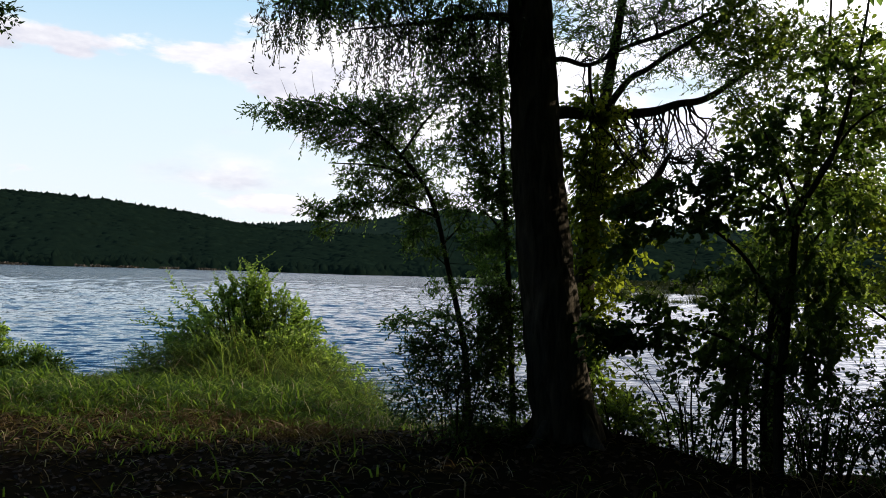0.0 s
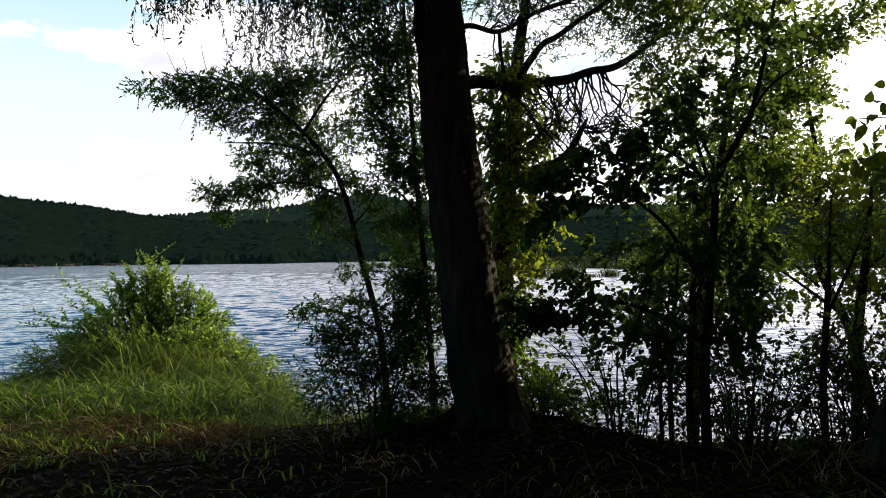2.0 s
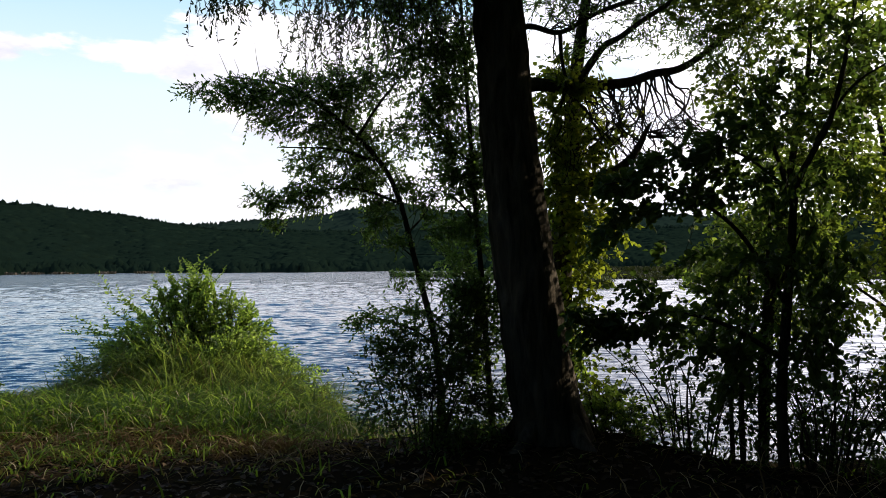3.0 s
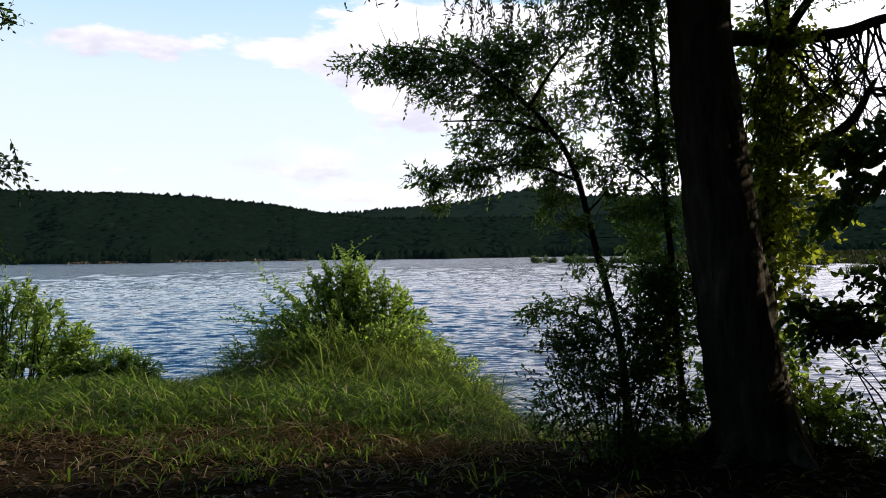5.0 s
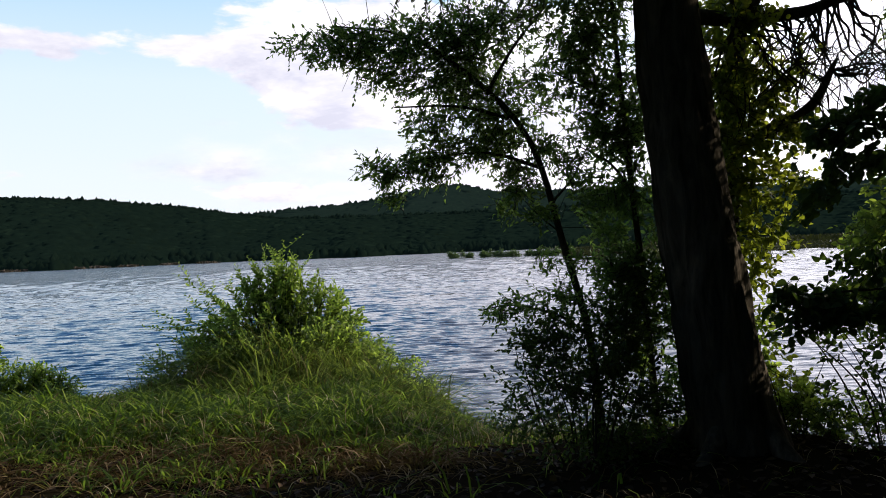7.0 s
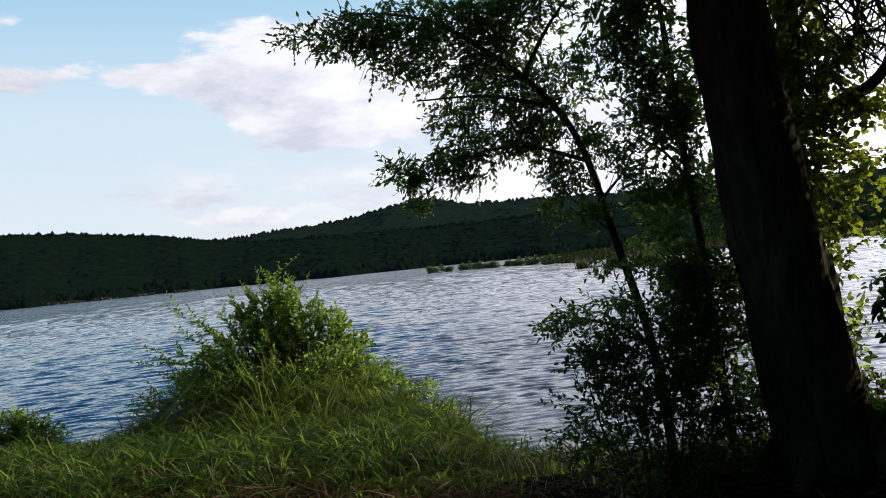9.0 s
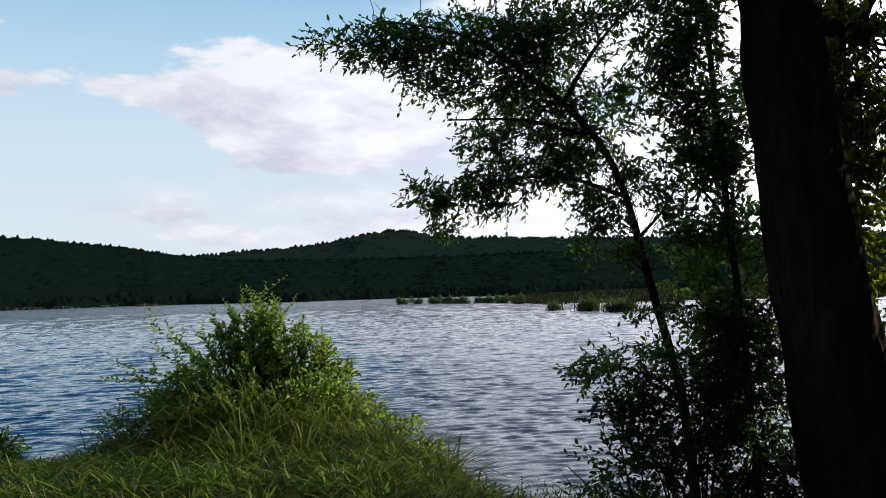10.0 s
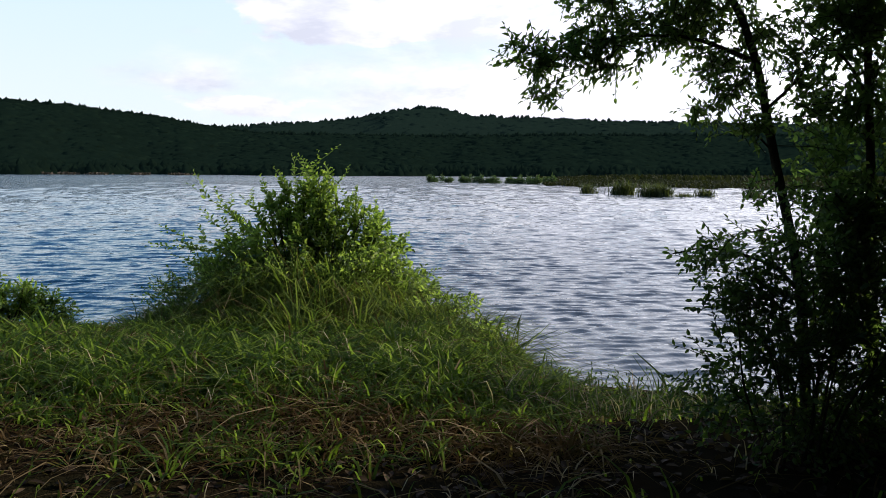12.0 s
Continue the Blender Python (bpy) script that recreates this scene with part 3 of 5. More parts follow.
def big_tree():
    """The leaning dark tree at the water's edge."""
    tree = thing("large_tree", (1.1, 7.15, 0.1), "large dark rough-barked tree leaning over the grassy bank", "tree")
    g = Geo()
    tube(g, [(1.16, 7.17, -0.25, 0.42), (1.14, 7.17, 0.0, 0.35), (1.11, 7.16, 0.22, 0.29), (1.03, 7.15, 0.6, 0.262), (0.92, 7.15, 1.4, 0.24),
             (0.82, 7.15, 2.2, 0.222), (0.75, 7.15, 3.1, 0.2), (0.66, 7.16, 4.2, 0.18), (0.55, 7.2, 5.8, 0.16), (0.55, 7.3, 8.0, 0.12), (0.6, 7.4, 11.0, 0.05)], 48, 14, 0.02, 16.0)
    trunk = part("trunk", g, BARK, tree)
    for a in (0.4, 1.5, 2.7, 3.9, 5.2):
        x, y = math.cos(a), math.sin(a)
        limb("root", trunk, [(1.12 + 0.2 * x, 7.16 + 0.2 * y, 0.32, 0.07), (1.12 + 0.36 * x, 7.16 + 0.36 * y, 0.13, 0.065), (1.12 + 0.6 * x, 7.16 + 0.6 * y, 0.02, 0.04)], BARK, 9, 0.006)
    reach = [(0.76, 7.18, 2.84, 0.08), (1.05, 7.4, 2.94, 0.056), (1.3, 7.5, 2.94, 0.05), (1.5, 7.6, 2.97, 0.048), (1.9, 7.7, 3.03, 0.042), (2.15, 7.75, 3.12, 0.038), (2.42, 7.8, 3.19, 0.034), (2.8, 7.9, 3.45, 0.026), (3.5, 8.1, 4.0, 0.015)]
    limb("limb", tree, reach)
    up = [(1.46, 7.58, 2.96, 0.04), (1.53, 7.6, 3.12, 0.036), (1.68, 7.6, 3.32, 0.03), (1.82, 7.62, 3.4, 0.027), (2.02, 7.65, 3.55, 0.024), (2.5, 7.8, 3.9, 0.02), (3.0, 8.0, 4.4, 0.01)]
    limb("limb", tree, up)
    high = [(0.74, 7.2, 3.25, 0.04), (1.0, 7.4, 3.42, 0.026), (1.28, 7.5, 3.4, 0.023), (1.6, 7.55, 3.58, 0.02), (2.05, 7.65, 3.78, 0.02), (2.6, 7.9, 4.1, 0.01)]
    limb("limb", tree, high)
    drop_stem = [(1.28, 7.5, 3.4, 0.02), (1.29, 7.5, 3.2, 0.018), (1.33, 7.52, 2.98, 0.014)]
    limb("limb", tree, drop_stem)
    left = [(0.68, 7.16, 4.0, 0.07), (0.2, 7.1, 4.12, 0.05), (-0.4, 6.95, 4.1, 0.036), (-0.95, 6.9, 3.92, 0.024), (-1.45, 6.88, 3.66, 0.008)]
    limb("limb", tree, left)
    left_low = [(0.66, 7.18, 3.7, 0.05), (0.3, 7.2, 3.72, 0.034), (-0.2, 7.1, 3.62, 0.022), (-0.8, 6.95, 3.5, 0.008)]
    limb("limb", tree, left_low)
    # unseen limbs towards the overhead clumps that are added for shade
    back_limb = [(0.62, 7.2, 4.4, 0.08), (0.3, 6.4, 5.2, 0.06), (-0.3, 5.2, 6.0, 0.045), (-0.8, 3.8, 6.5, 0.02)]
    limb("limb", tree, back_limb)
    over = [(0.58, 7.2, 5.0, 0.08), (1.4, 6.4, 5.8, 0.06), (2.4, 5.2, 6.4, 0.045), (3.2, 3.9, 6.8, 0.02)]
    limb("limb", tree, over)
    line = line_between(reach, 6)[12:34]
    for _ in range(34):
        s = line[rng.integers(0, len(line))]
        sg = rng.choice([-1, 1, 1])
        dead_twig(tree, s, s + np.array([sg * rng.uniform(0.05, 0.45), rng.uniform(-0.2, 0.2), -rng.uniform(0.25, 0.8)]), 0.0105)
    line = line_between(high, 6)[8:24]
    for _ in range(14):
        s = line[rng.integers(0, len(line))]
        dead_twig(tree, s, s + np.array([rng.uniform(-0.1, 0.5), rng.uniform(-0.2, 0.2), rng.uniform(-0.3, 0.45)]), 0.0085, 8, 0.1)
    f, w = Geo(), Geo()
    # drooping strings of small leaves under the left limbs
    hang = np.vstack([line_between(left, 8)[4:], line_between(left_low, 8)[6:]])
    for _ in range(430):
        s = hang[rng.integers(0, len(hang))] + rng.normal(size=3) * np.array([0.07, 0.28, 0.1])
        ln = rng.uniform(0.15, 0.55) * (1.4 if rng.random() < 0.25 else 0.9)
        n = max(int(ln / 0.022), 4)
        t = np.linspace(0, 1, n)
        sway = rng.normal(size=3) * np.array([0.08, 0.16, 0])
        p = s + t[:, None] * (np.array([0, 0, -ln]) + sway) + np.sin(t * 5 + rng.random() * 6)[:, None] * np.array([0.02, 0.02, 0])
        dd = rng.normal(size=(n, 3)) * 0.6 + np.array([0, 0, -0.75])
        leaves(f, p, dd, rand_dir(n), rng.uniform(0.03, 0.06, n), rng.uniform(0.010, 0.018, n))
        thin_sticks(w, p[:1], p[n // 2:n // 2 + 1], p[-1:], 0.0022)
    part("hanging_foliage", f, LEAF_STRING, tree, "thin drooping strings of small leaves")
    c = Geo()
    sprays(c, w, [(-0.4, 6.95, 4.1, 0.8, 0.5, 0.28, 122), (-1.1, 6.9, 3.68, 0.32, 0.3, 0.12, 50), (-0.75, 6.95, 3.72, 0.6, 0.4, 0.16, 85), (-0.1, 7.05, 3.5, 0.35, 0.3, 0.16, 56), (0.15, 7.3, 3.3, 0.42, 0.35, 0.3, 112), (0.25, 7.35, 2.85, 0.32, 0.3, 0.22, 94), (0.5, 7.5, 3.3, 0.25, 0.25, 0.35, 65), (0.1, 7.2, 3.75, 0.5, 0.4, 0.25, 94)], (0.065, 0.024), (0.2, 0.4), 0.4)
    sprays(c, w, [(1.45, 7.7, 3.95, 0.8, 0.5, 0.25, 130), (2.3, 7.9, 3.95, 0.8, 0.5, 0.35, 190), (3.1, 8.0, 3.75, 0.7, 0.5, 0.45, 210), (2.7, 7.8, 3.45, 0.5, 0.4, 0.25, 95), (1.2, 7.4, 3.6, 0.4, 0.3, 0.14, 60), (1.6, 7.6, 3.3, 0.4, 0.3, 0.15, 26), (2.1, 7.7, 3.5, 0.4, 0.3, 0.15, 40)], (0.055, 0.018), (0.2, 0.42), 0.3)
    # unseen overhead clumps of oversized leaves, added to shade trunk and foreground
    sprays(c, w, [(0.4, 7.0, 6.6, 2.8, 2.4, 1.1, 400), (-0.6, 5.0, 6.6, 2.0, 2.0, 0.8, 280), (2.4, 5.2, 6.9, 2.2, 2.2, 0.9, 300), (-2.6, 4.6, 6.8, 1.6, 1.8, 0.7, 120), (-1.2, 2.8, 6.6, 2.0, 1.6, 0.7, 140), (2.6, 2.9, 7.0, 2.0, 1.6, 0.7, 160), (0.6, 7.2, 9.2, 2.4, 2.4, 1.6, 220), (3.0, 8.0, 5.6, 1.8, 1.4, 0.9, 230), (2.7, 7.5, 4.75, 0.9, 0.5, 0.45, 200), (3.6, 7.6, 5.0, 0.8, 0.6, 0.5, 160), (4.8, 9.0, 5.7, 1.2, 0.8, 0.6, 220)], (0.22, 0.1), (0.5, 0.9))
    part("crown", c, LEAF_NARROW, tree)
    part("branchwork", w, BARK_THIN, tree)


def vine_tree():
    """The slimmer stem behind it, clad in a yellowing climber."""
    tree = thing("vine_clad_tree", (1.5, 7.95, 0.0), "slim tree clad in sunlit yellow-green climbing vine", "tree")
    g = Geo()
    stem = [(1.4, 7.95, -0.4, 0.11), (1.38, 7.95, 0.6, 0.1), (1.36, 7.95, 1.5, 0.095), (1.4, 7.95, 2.0, 0.09), (1.47, 7.94, 2.5, 0.08), (1.5, 7.92, 3.1, 0.062), (1.66, 7.95, 4.2, 0.035), (1.8, 8.0, 5.4, 0.012)]
    tube(g, stem, 12, 8, 0.005, 14)
    part("trunk", g, BARK, tree)
    snag = [(1.38, 7.95, 2.06, 0.055), (1.5, 7.8, 2.14, 0.05), (1.66, 7.7, 2.23, 0.042), (1.8, 7.66, 2.29, 0.036), (1.92, 7.65, 2.39, 0.031), (2.0, 7.65, 2.52, 0.026), (2.04, 7.65, 2.6, 0.021), (2.09, 7.65, 2.68, 0.01)]
    limb("broken_limb", tree, snag, BARK, 10, 0.006, 6, "snapped-off leafless limb")
    for _ in range(9):
        s = np.array([2.06, 7.65, 2.58]) + rng.normal(size=3) * 0.04
        dead_twig(tree, s, s + np.array([rng.uniform(0.15, 0.75), rng.uniform(-0.2, 0.2), rng.uniform(-0.1, 0.16)]), 0.009, 6, 0.1, 0.03)
    f, w = Geo(), Geo()
    line = line_between(stem, 10)[8:52]
    n = 1200
    i = rng.integers(0, len(line), n)
    ang = rng.uniform(0, 2 * np.pi, n)
    out = np.stack([np.cos(ang), np.sin(ang), rng.normal(size=n) * 0.2], -1)
    rad = 0.07 + np.abs(rng.normal(size=n)) * 0.14
    p = line[i] + out * rad[:, None]
    leaves(f, p, out + np.array([0, 0, -0.8]) + rng.normal(size=(n, 3)) * 0.4, out + np.array([0, 0, 0.5]), rng.uniform(0.035, 0.075, n), rng.uniform(0.03, 0.06, n), broad=True)
    sprays(f, w, [(1.6, 7.85, 2.6, 0.28, 0.25, 0.28, 36), (1.5, 7.85, 1.75, 0.24, 0.22, 0.35, 36), (1.52, 7.85, 1.25, 0.24, 0.22, 0.25, 30), (1.5, 7.85, 0.75, 0.26, 0.25, 0.3, 30), (1.58, 7.75, 0.35, 0.32, 0.25, 0.2, 43), (1.42, 7.8, 3.1, 0.26, 0.25, 0.25, 36),
                  (1.5, 7.7, 1.9, 0.2, 0.2, 0.25, 22), (1.75, 7.7, 1.85, 0.22, 0.2, 0.25, 26), (1.62, 7.7, 1.5, 0.24, 0.2, 0.2, 20), (1.85, 7.75, 2.7, 0.2, 0.2, 0.16, 10), (1.72, 7.7, 2.2, 0.26, 0.2, 0.16, 33), (1.35, 7.5, 2.98, 0.34, 0.2, 0.14, 43), (1.22, 7.5, 2.6, 0.22, 0.2, 0.3, 66), (1.3, 7.6, 2.1, 0.22, 0.2, 0.3, 60), (1.5, 7.6, 2.45, 0.25, 0.2, 0.25, 40), (1.8, 7.65, 2.2, 0.16, 0.15, 0.1, 10)], (0.06, 0.046), (0.15, 0.3), 0.4, 8, broad=True)
    part("vine_foliage", f, LEAF_VINE, tree, "yellow-green heart-shaped vine leaves")
    part("vine", w, BARK_THIN, tree)


def sapling(name, label, stem, side_limbs, clumps, leaf_mat, leaf, twig=(0.18, 0.38), droop=0.25, per=10, sides=8, wild=0.75, broad=False):
    x, y = stem[0][0], stem[0][1]
    tree = thing(name, (x, y, float(ground_z(x, y))), label, "tree")
    g = Geo()
    tube(g, stem, sides, 8, 0.002, 20)
    part("trunk", g, BARK_THIN, tree)
    for s in side_limbs:
        limb("limb", tree, s, BARK_THIN, 6, 0.0, 6)
    f, w = Geo(), Geo()
    for group, heart in clumps:
        sprays(f, w, group, leaf, twig, droop, per, heart, wild=wild, broad=broad)
    part("crown", f, leaf_mat, tree)
    line = line_between(stem, 8)
    stray(w, line[len(line) // 6:], 0.8, 60, 0.5, 0.003, 0.3)
    part("branchwork", w, BARK_THIN, tree)
    return tree


def bank_saplings():
    top_tier = ([(-0.537, 7.532, 2.872, 0.38, 0.32, 0.26, 236), (-0.96, 7.507, 2.85, 0.4, 0.32, 0.22, 225), (-1.384, 7.49, 2.865, 0.28, 0.25, 0.15, 108), (-1.69, 7.482, 2.882, 0.12, 0.12, 0.07, 12), (-0.172, 7.545, 3.019, 0.35, 0.3, 0.22, 96), (-1.015, 7.495, 2.634, 0.28, 0.22, 0.12, 48)], (-0.3, 7.4, 2.6))
    upper_tier = ([(-0.505, 7.532, 2.514, 0.4, 0.3, 0.2, 201), (-0.317, 7.54, 2.257, 0.32, 0.26, 0.17, 133), (-0.779, 7.52, 2.309, 0.22, 0.2, 0.12, 55), (-0.015, 7.545, 2.548, 0.22, 0.2, 0.22, 67)], (-0.1, 7.4, 2.3))
    arm_tier = ([(-0.531, 7.495, 2.128, 0.3, 0.2, 0.1, 80), (-0.855, 7.475, 2.05, 0.2, 0.16, 0.1, 58), (-1.08, 7.47, 1.99, 0.14, 0.12, 0.09, 34), (-1.2, 7.47, 2.05, 0.08, 0.08, 0.05, 10), (-1.03, 7.47, 1.84, 0.1, 0.1, 0.07, 18), (-0.72, 7.48, 1.95, 0.14, 0.12, 0.06, 15), (-0.27, 7.46, 2.02, 0.14, 0.16, 0.12, 34), (-0.28, 7.42, 1.74, 0.1, 0.12, 0.12, 16), (0.06, 7.46, 2.1, 0.2, 0.18, 0.12, 34)], (0.0, 7.35, 2.1))
    stem_tier = ([(-0.2, 7.28, 1.86, 0.17, 0.16, 0.14, 41), (0.14, 7.32, 1.98, 0.14, 0.14, 0.18, 27), (-0.08, 7.3, 1.68, 0.15, 0.15, 0.1, 24), (0.22, 7.32, 1.7, 0.12, 0.14, 0.12, 15)], (0.05, 7.4, 1.6))
    low_tier = ([(0.0, 7.2, 1.08, 0.32, 0.25, 0.15, 60), (-0.36, 7.15, 1.06, 0.18, 0.15, 0.07, 21), (0.1, 7.25, 1.36, 0.24, 0.2, 0.1, 24)], (0.2, 7.4, 0.9))
    sapling("leaning_sapling", "slender curved sapling with narrow leaves leaning over water",
            [(0.32, 7.4, -0.15, 0.034), (0.28, 7.4, 0.3, 0.03), (0.22, 7.4, 0.88, 0.027), (0.07, 7.4, 1.5, 0.024), (-0.06, 7.4, 2.02, 0.021), (-0.22, 7.38, 2.32, 0.019), (-0.5, 7.42, 2.62, 0.018), (-0.92, 7.48, 2.92, 0.011), (-1.42, 7.5, 3.02, 0.004)],
            [[(-0.05, 7.4, 1.98, 0.015), (-0.4, 7.44, 2.1, 0.008), (-0.82, 7.46, 2.08, 0.0045), (-1.1, 7.47, 2.0, 0.002)],
             [(-0.25, 7.38, 2.32, 0.014), (-0.6, 7.42, 2.42, 0.009), (-1.02, 7.48, 2.44, 0.004)],
             [(-0.4, 7.36, 2.48, 0.014), (-0.2, 7.4, 2.8, 0.01), (0.05, 7.45, 3.1, 0.004)],
             [(0.02, 7.4, 1.75, 0.01), (0.15, 7.35, 1.9, 0.006), (0.25, 7.3, 2.1, 0.003)],
             [(0.05, 7.4, 1.55, 0.006), (-0.1, 7.36, 1.68, 0.004), (-0.24, 7.34, 1.84, 0.002)],
             [(0.22, 7.4, 0.85, 0.012), (0.0, 7.25, 1.0, 0.008), (-0.3, 7.2, 1.08, 0.005), (-0.5, 7.15, 1.06, 0.003)]],
            [top_tier, upper_tier, arm_tier, stem_tier, low_tier],
            LEAF_NARROW, (0.045, 0.021), (0.12, 0.26), 0.2, 10, wild=1.1)
    crown_tier = ([(0.4, 7.45, 2.2, 0.2, 0.22, 0.24, 77), (0.42, 7.45, 1.8, 0.2, 0.2, 0.14, 42), (0.24, 7.42, 1.88, 0.1, 0.14, 0.08, 14), (0.32, 7.45, 2.62, 0.26, 0.25, 0.2, 62), (0.3, 7.4, 3.1, 0.3, 0.3, 0.25, 77), (0.6, 7.55, 2.5, 0.15, 0.2, 0.4, 57), (0.35, 7.45, 2.4, 0.22, 0.22, 0.2, 50), (0.55, 7.5, 2.15, 0.14, 0.16, 0.3, 56), (0.56, 7.5, 1.75, 0.12, 0.14, 0.16, 20)], (0.6, 7.5, 2.0))
    foot_tier = ([(0.45, 7.4, 1.25, 0.2, 0.2, 0.2, 87), (0.5, 7.4, 0.8, 0.22, 0.2, 0.25, 95), (0.45, 7.6, 1.5, 0.28, 0.25, 0.32, 75), (0.62, 7.65, 1.1, 0.28, 0.25, 0.3, 110), (0.85, 7.75, 1.7, 0.18, 0.2, 0.35, 65), (0.9, 7.75, 1, 0.2, 0.2, 0.35, 95), (0.95, 7.75, 0.45, 0.2, 0.2, 0.25, 72), (0.75, 7.75, 2.4, 0.16, 0.2, 0.35, 49)], (0.65, 7.5, 0.8))
    sapling("upright_sapling", "thin upright sapling close beside the large trunk",
            [(0.7, 7.5, -0.15, 0.032), (0.68, 7.5, 0.3, 0.028), (0.64, 7.5, 0.9, 0.025), (0.61, 7.5, 1.42, 0.023), (0.57, 7.5, 1.9, 0.021), (0.53, 7.5, 2.5, 0.018), (0.49, 7.5, 3.1, 0.016), (0.44, 7.5, 4.0, 0.006)],
            [[(0.58, 7.5, 1.8, 0.012), (0.42, 7.45, 2.0, 0.008), (0.2, 7.4, 2.12, 0.003)],
             [(0.55, 7.5, 2.3, 0.012), (0.3, 7.45, 2.5, 0.008), (0.05, 7.4, 2.62, 0.003)],
             [(0.63, 7.5, 1.0, 0.012), (0.45, 7.4, 1.25, 0.008), (0.3, 7.35, 1.4, 0.003)]],
            [crown_tier, foot_tier],
            LEAF_NARROW, (0.052, 0.028), (0.13, 0.28), 0.2, 9, wild=1.1)


def thicket_bush(name, label, x, y, clumps, leaf_mat, leaf, stems=9, spread=0.5, height=1.2, twig=(0.14, 0.3), per=9, category="bush", droop=0.2):
    z = float(ground_z(x, y))
    bush = thing(name, (x, y, z), label, category)
    for i in range(stems):
        a = rng.uniform(0, 2 * math.pi)
        q = rng.uniform(0.2, 1.0) * spread
        h = height * rng.uniform(0.6, 1.05)
        g = Geo()
        bx, by = x + 0.3 * q * math.cos(a), y + 0.3 * q * math.sin(a)
        r = rng.uniform(0.005, 0.010)
        tube(g, [(bx, by, z - 0.1, r), (x + q * 0.55 * math.cos(a) + rng.normal() * 0.04, y + q * 0.55 * math.sin(a), z + h * 0.5, r * 0.8), (x + q * math.cos(a) + rng.normal() * 0.08, y + q * math.sin(a), z + h, 0.002)], 5, 6)
        part("stem", g, BARK_THIN, bush)
    f, w = Geo(), Geo()
    sprays(f, w, clumps, leaf, twig, droop, per, (x, y, z + height * 0.2))
    part("foliage", f, leaf_mat, bush)
    part("branchwork", w, BARK_THIN, bush)
    return bush


def bank_undergrowth():
    thicket_bush("bank_bush", "dense dark leafy bush round the sapling feet", 0.15, 7.2,
                 [(-0.15, 7.15, 0.68, 0.3, 0.3, 0.26, 65), (0.25, 7.2, 0.65, 0.32, 0.3, 0.32, 105), (0, 7.15, 0.3, 0.4, 0.32, 0.22, 76), (0.5, 7.3, 0.4, 0.3, 0.3, 0.32, 73), (-0.32, 7.15, 0.4, 0.16, 0.2, 0.16, 14), (0.35, 7.2, 0.15, 0.4, 0.3, 0.15, 84), (0.55, 7.4, 0.85, 0.22, 0.25, 0.3, 84), (0.6, 7.4, 1.25, 0.18, 0.22, 0.25, 55), (0.6, 7.4, 0.4, 0.22, 0.25, 0.25, 65), (0.3, 7.3, 1, 0.25, 0.25, 0.2, 50), (-0.06, 7.2, 0.86, 0.24, 0.25, 0.18, 90), (0.1, 7.25, 0.6, 0.26, 0.25, 0.16, 50)], LEAF_ROUND, (0.044, 0.024), 14, 0.5, 0.9)
    thicket_bush("bank_bush", "low green bush lit from behind beside the large trunk", 1.65, 7.5,
                 [(1.6, 7.5, 0.3, 0.26, 0.25, 0.2, 60), (1.42, 7.5, 0.75, 0.1, 0.16, 0.22, 16), (1.95, 7.45, 0.25, 0.3, 0.3, 0.2, 39)], LEAF_SHRUB, (0.055, 0.04), 8, 0.4, 0.5)
    thicket_bush("bank_bush", "twiggy half-bare bush against the bright water", 2.2, 7.1,
                 [(2.0, 7.1, 0.4, 0.45, 0.3, 0.25, 37), (2.5, 7.0, 0.45, 0.4, 0.3, 0.28, 37), (1.9, 7.1, 0.75, 0.3, 0.2, 0.15, 13), (2.3, 7.0, 0.2, 0.6, 0.3, 0.15, 37)], LEAF_ROUND, (0.05, 0.034), 16, 0.9, 1.0)
    thicket_bush("bank_bush", "twiggy leafy bush against the bright water", 3.3, 7.1,
                 [(3.0, 7.1, 0.5, 0.5, 0.35, 0.35, 98), (3.6, 7.0, 0.5, 0.5, 0.35, 0.35, 98), (3.3, 7.0, 0.2, 0.7, 0.35, 0.18, 82)], LEAF_ROUND, (0.05, 0.034), 18, 0.9, 1.1)
    thicket_bush("bank_bush", "twiggy leafy bush against the bright water", 4.5, 7.0,
                 [(4.2, 7.0, 0.5, 0.5, 0.35, 0.35, 94), (4.9, 7.0, 0.5, 0.5, 0.35, 0.4, 94), (4.5, 6.9, 0.2, 0.7, 0.35, 0.18, 71)], LEAF_ROUND, (0.05, 0.034), 26, 0.9, 1.1)
    for x, y in ((2.95, 6.55), (3.75, 6.5), (4.4, 6.3)):
        thicket_bush("bank_bush", "low tangle of thin stems and dark leaves on the bank", x, y,
                     [(x, y, 0.3, 0.45, 0.25, 0.2, 16), (x + 0.2, y, 0.12, 0.5, 0.25, 0.1, 22)], LEAF_ROUND, (0.045, 0.028), 18, 0.6, 0.75)


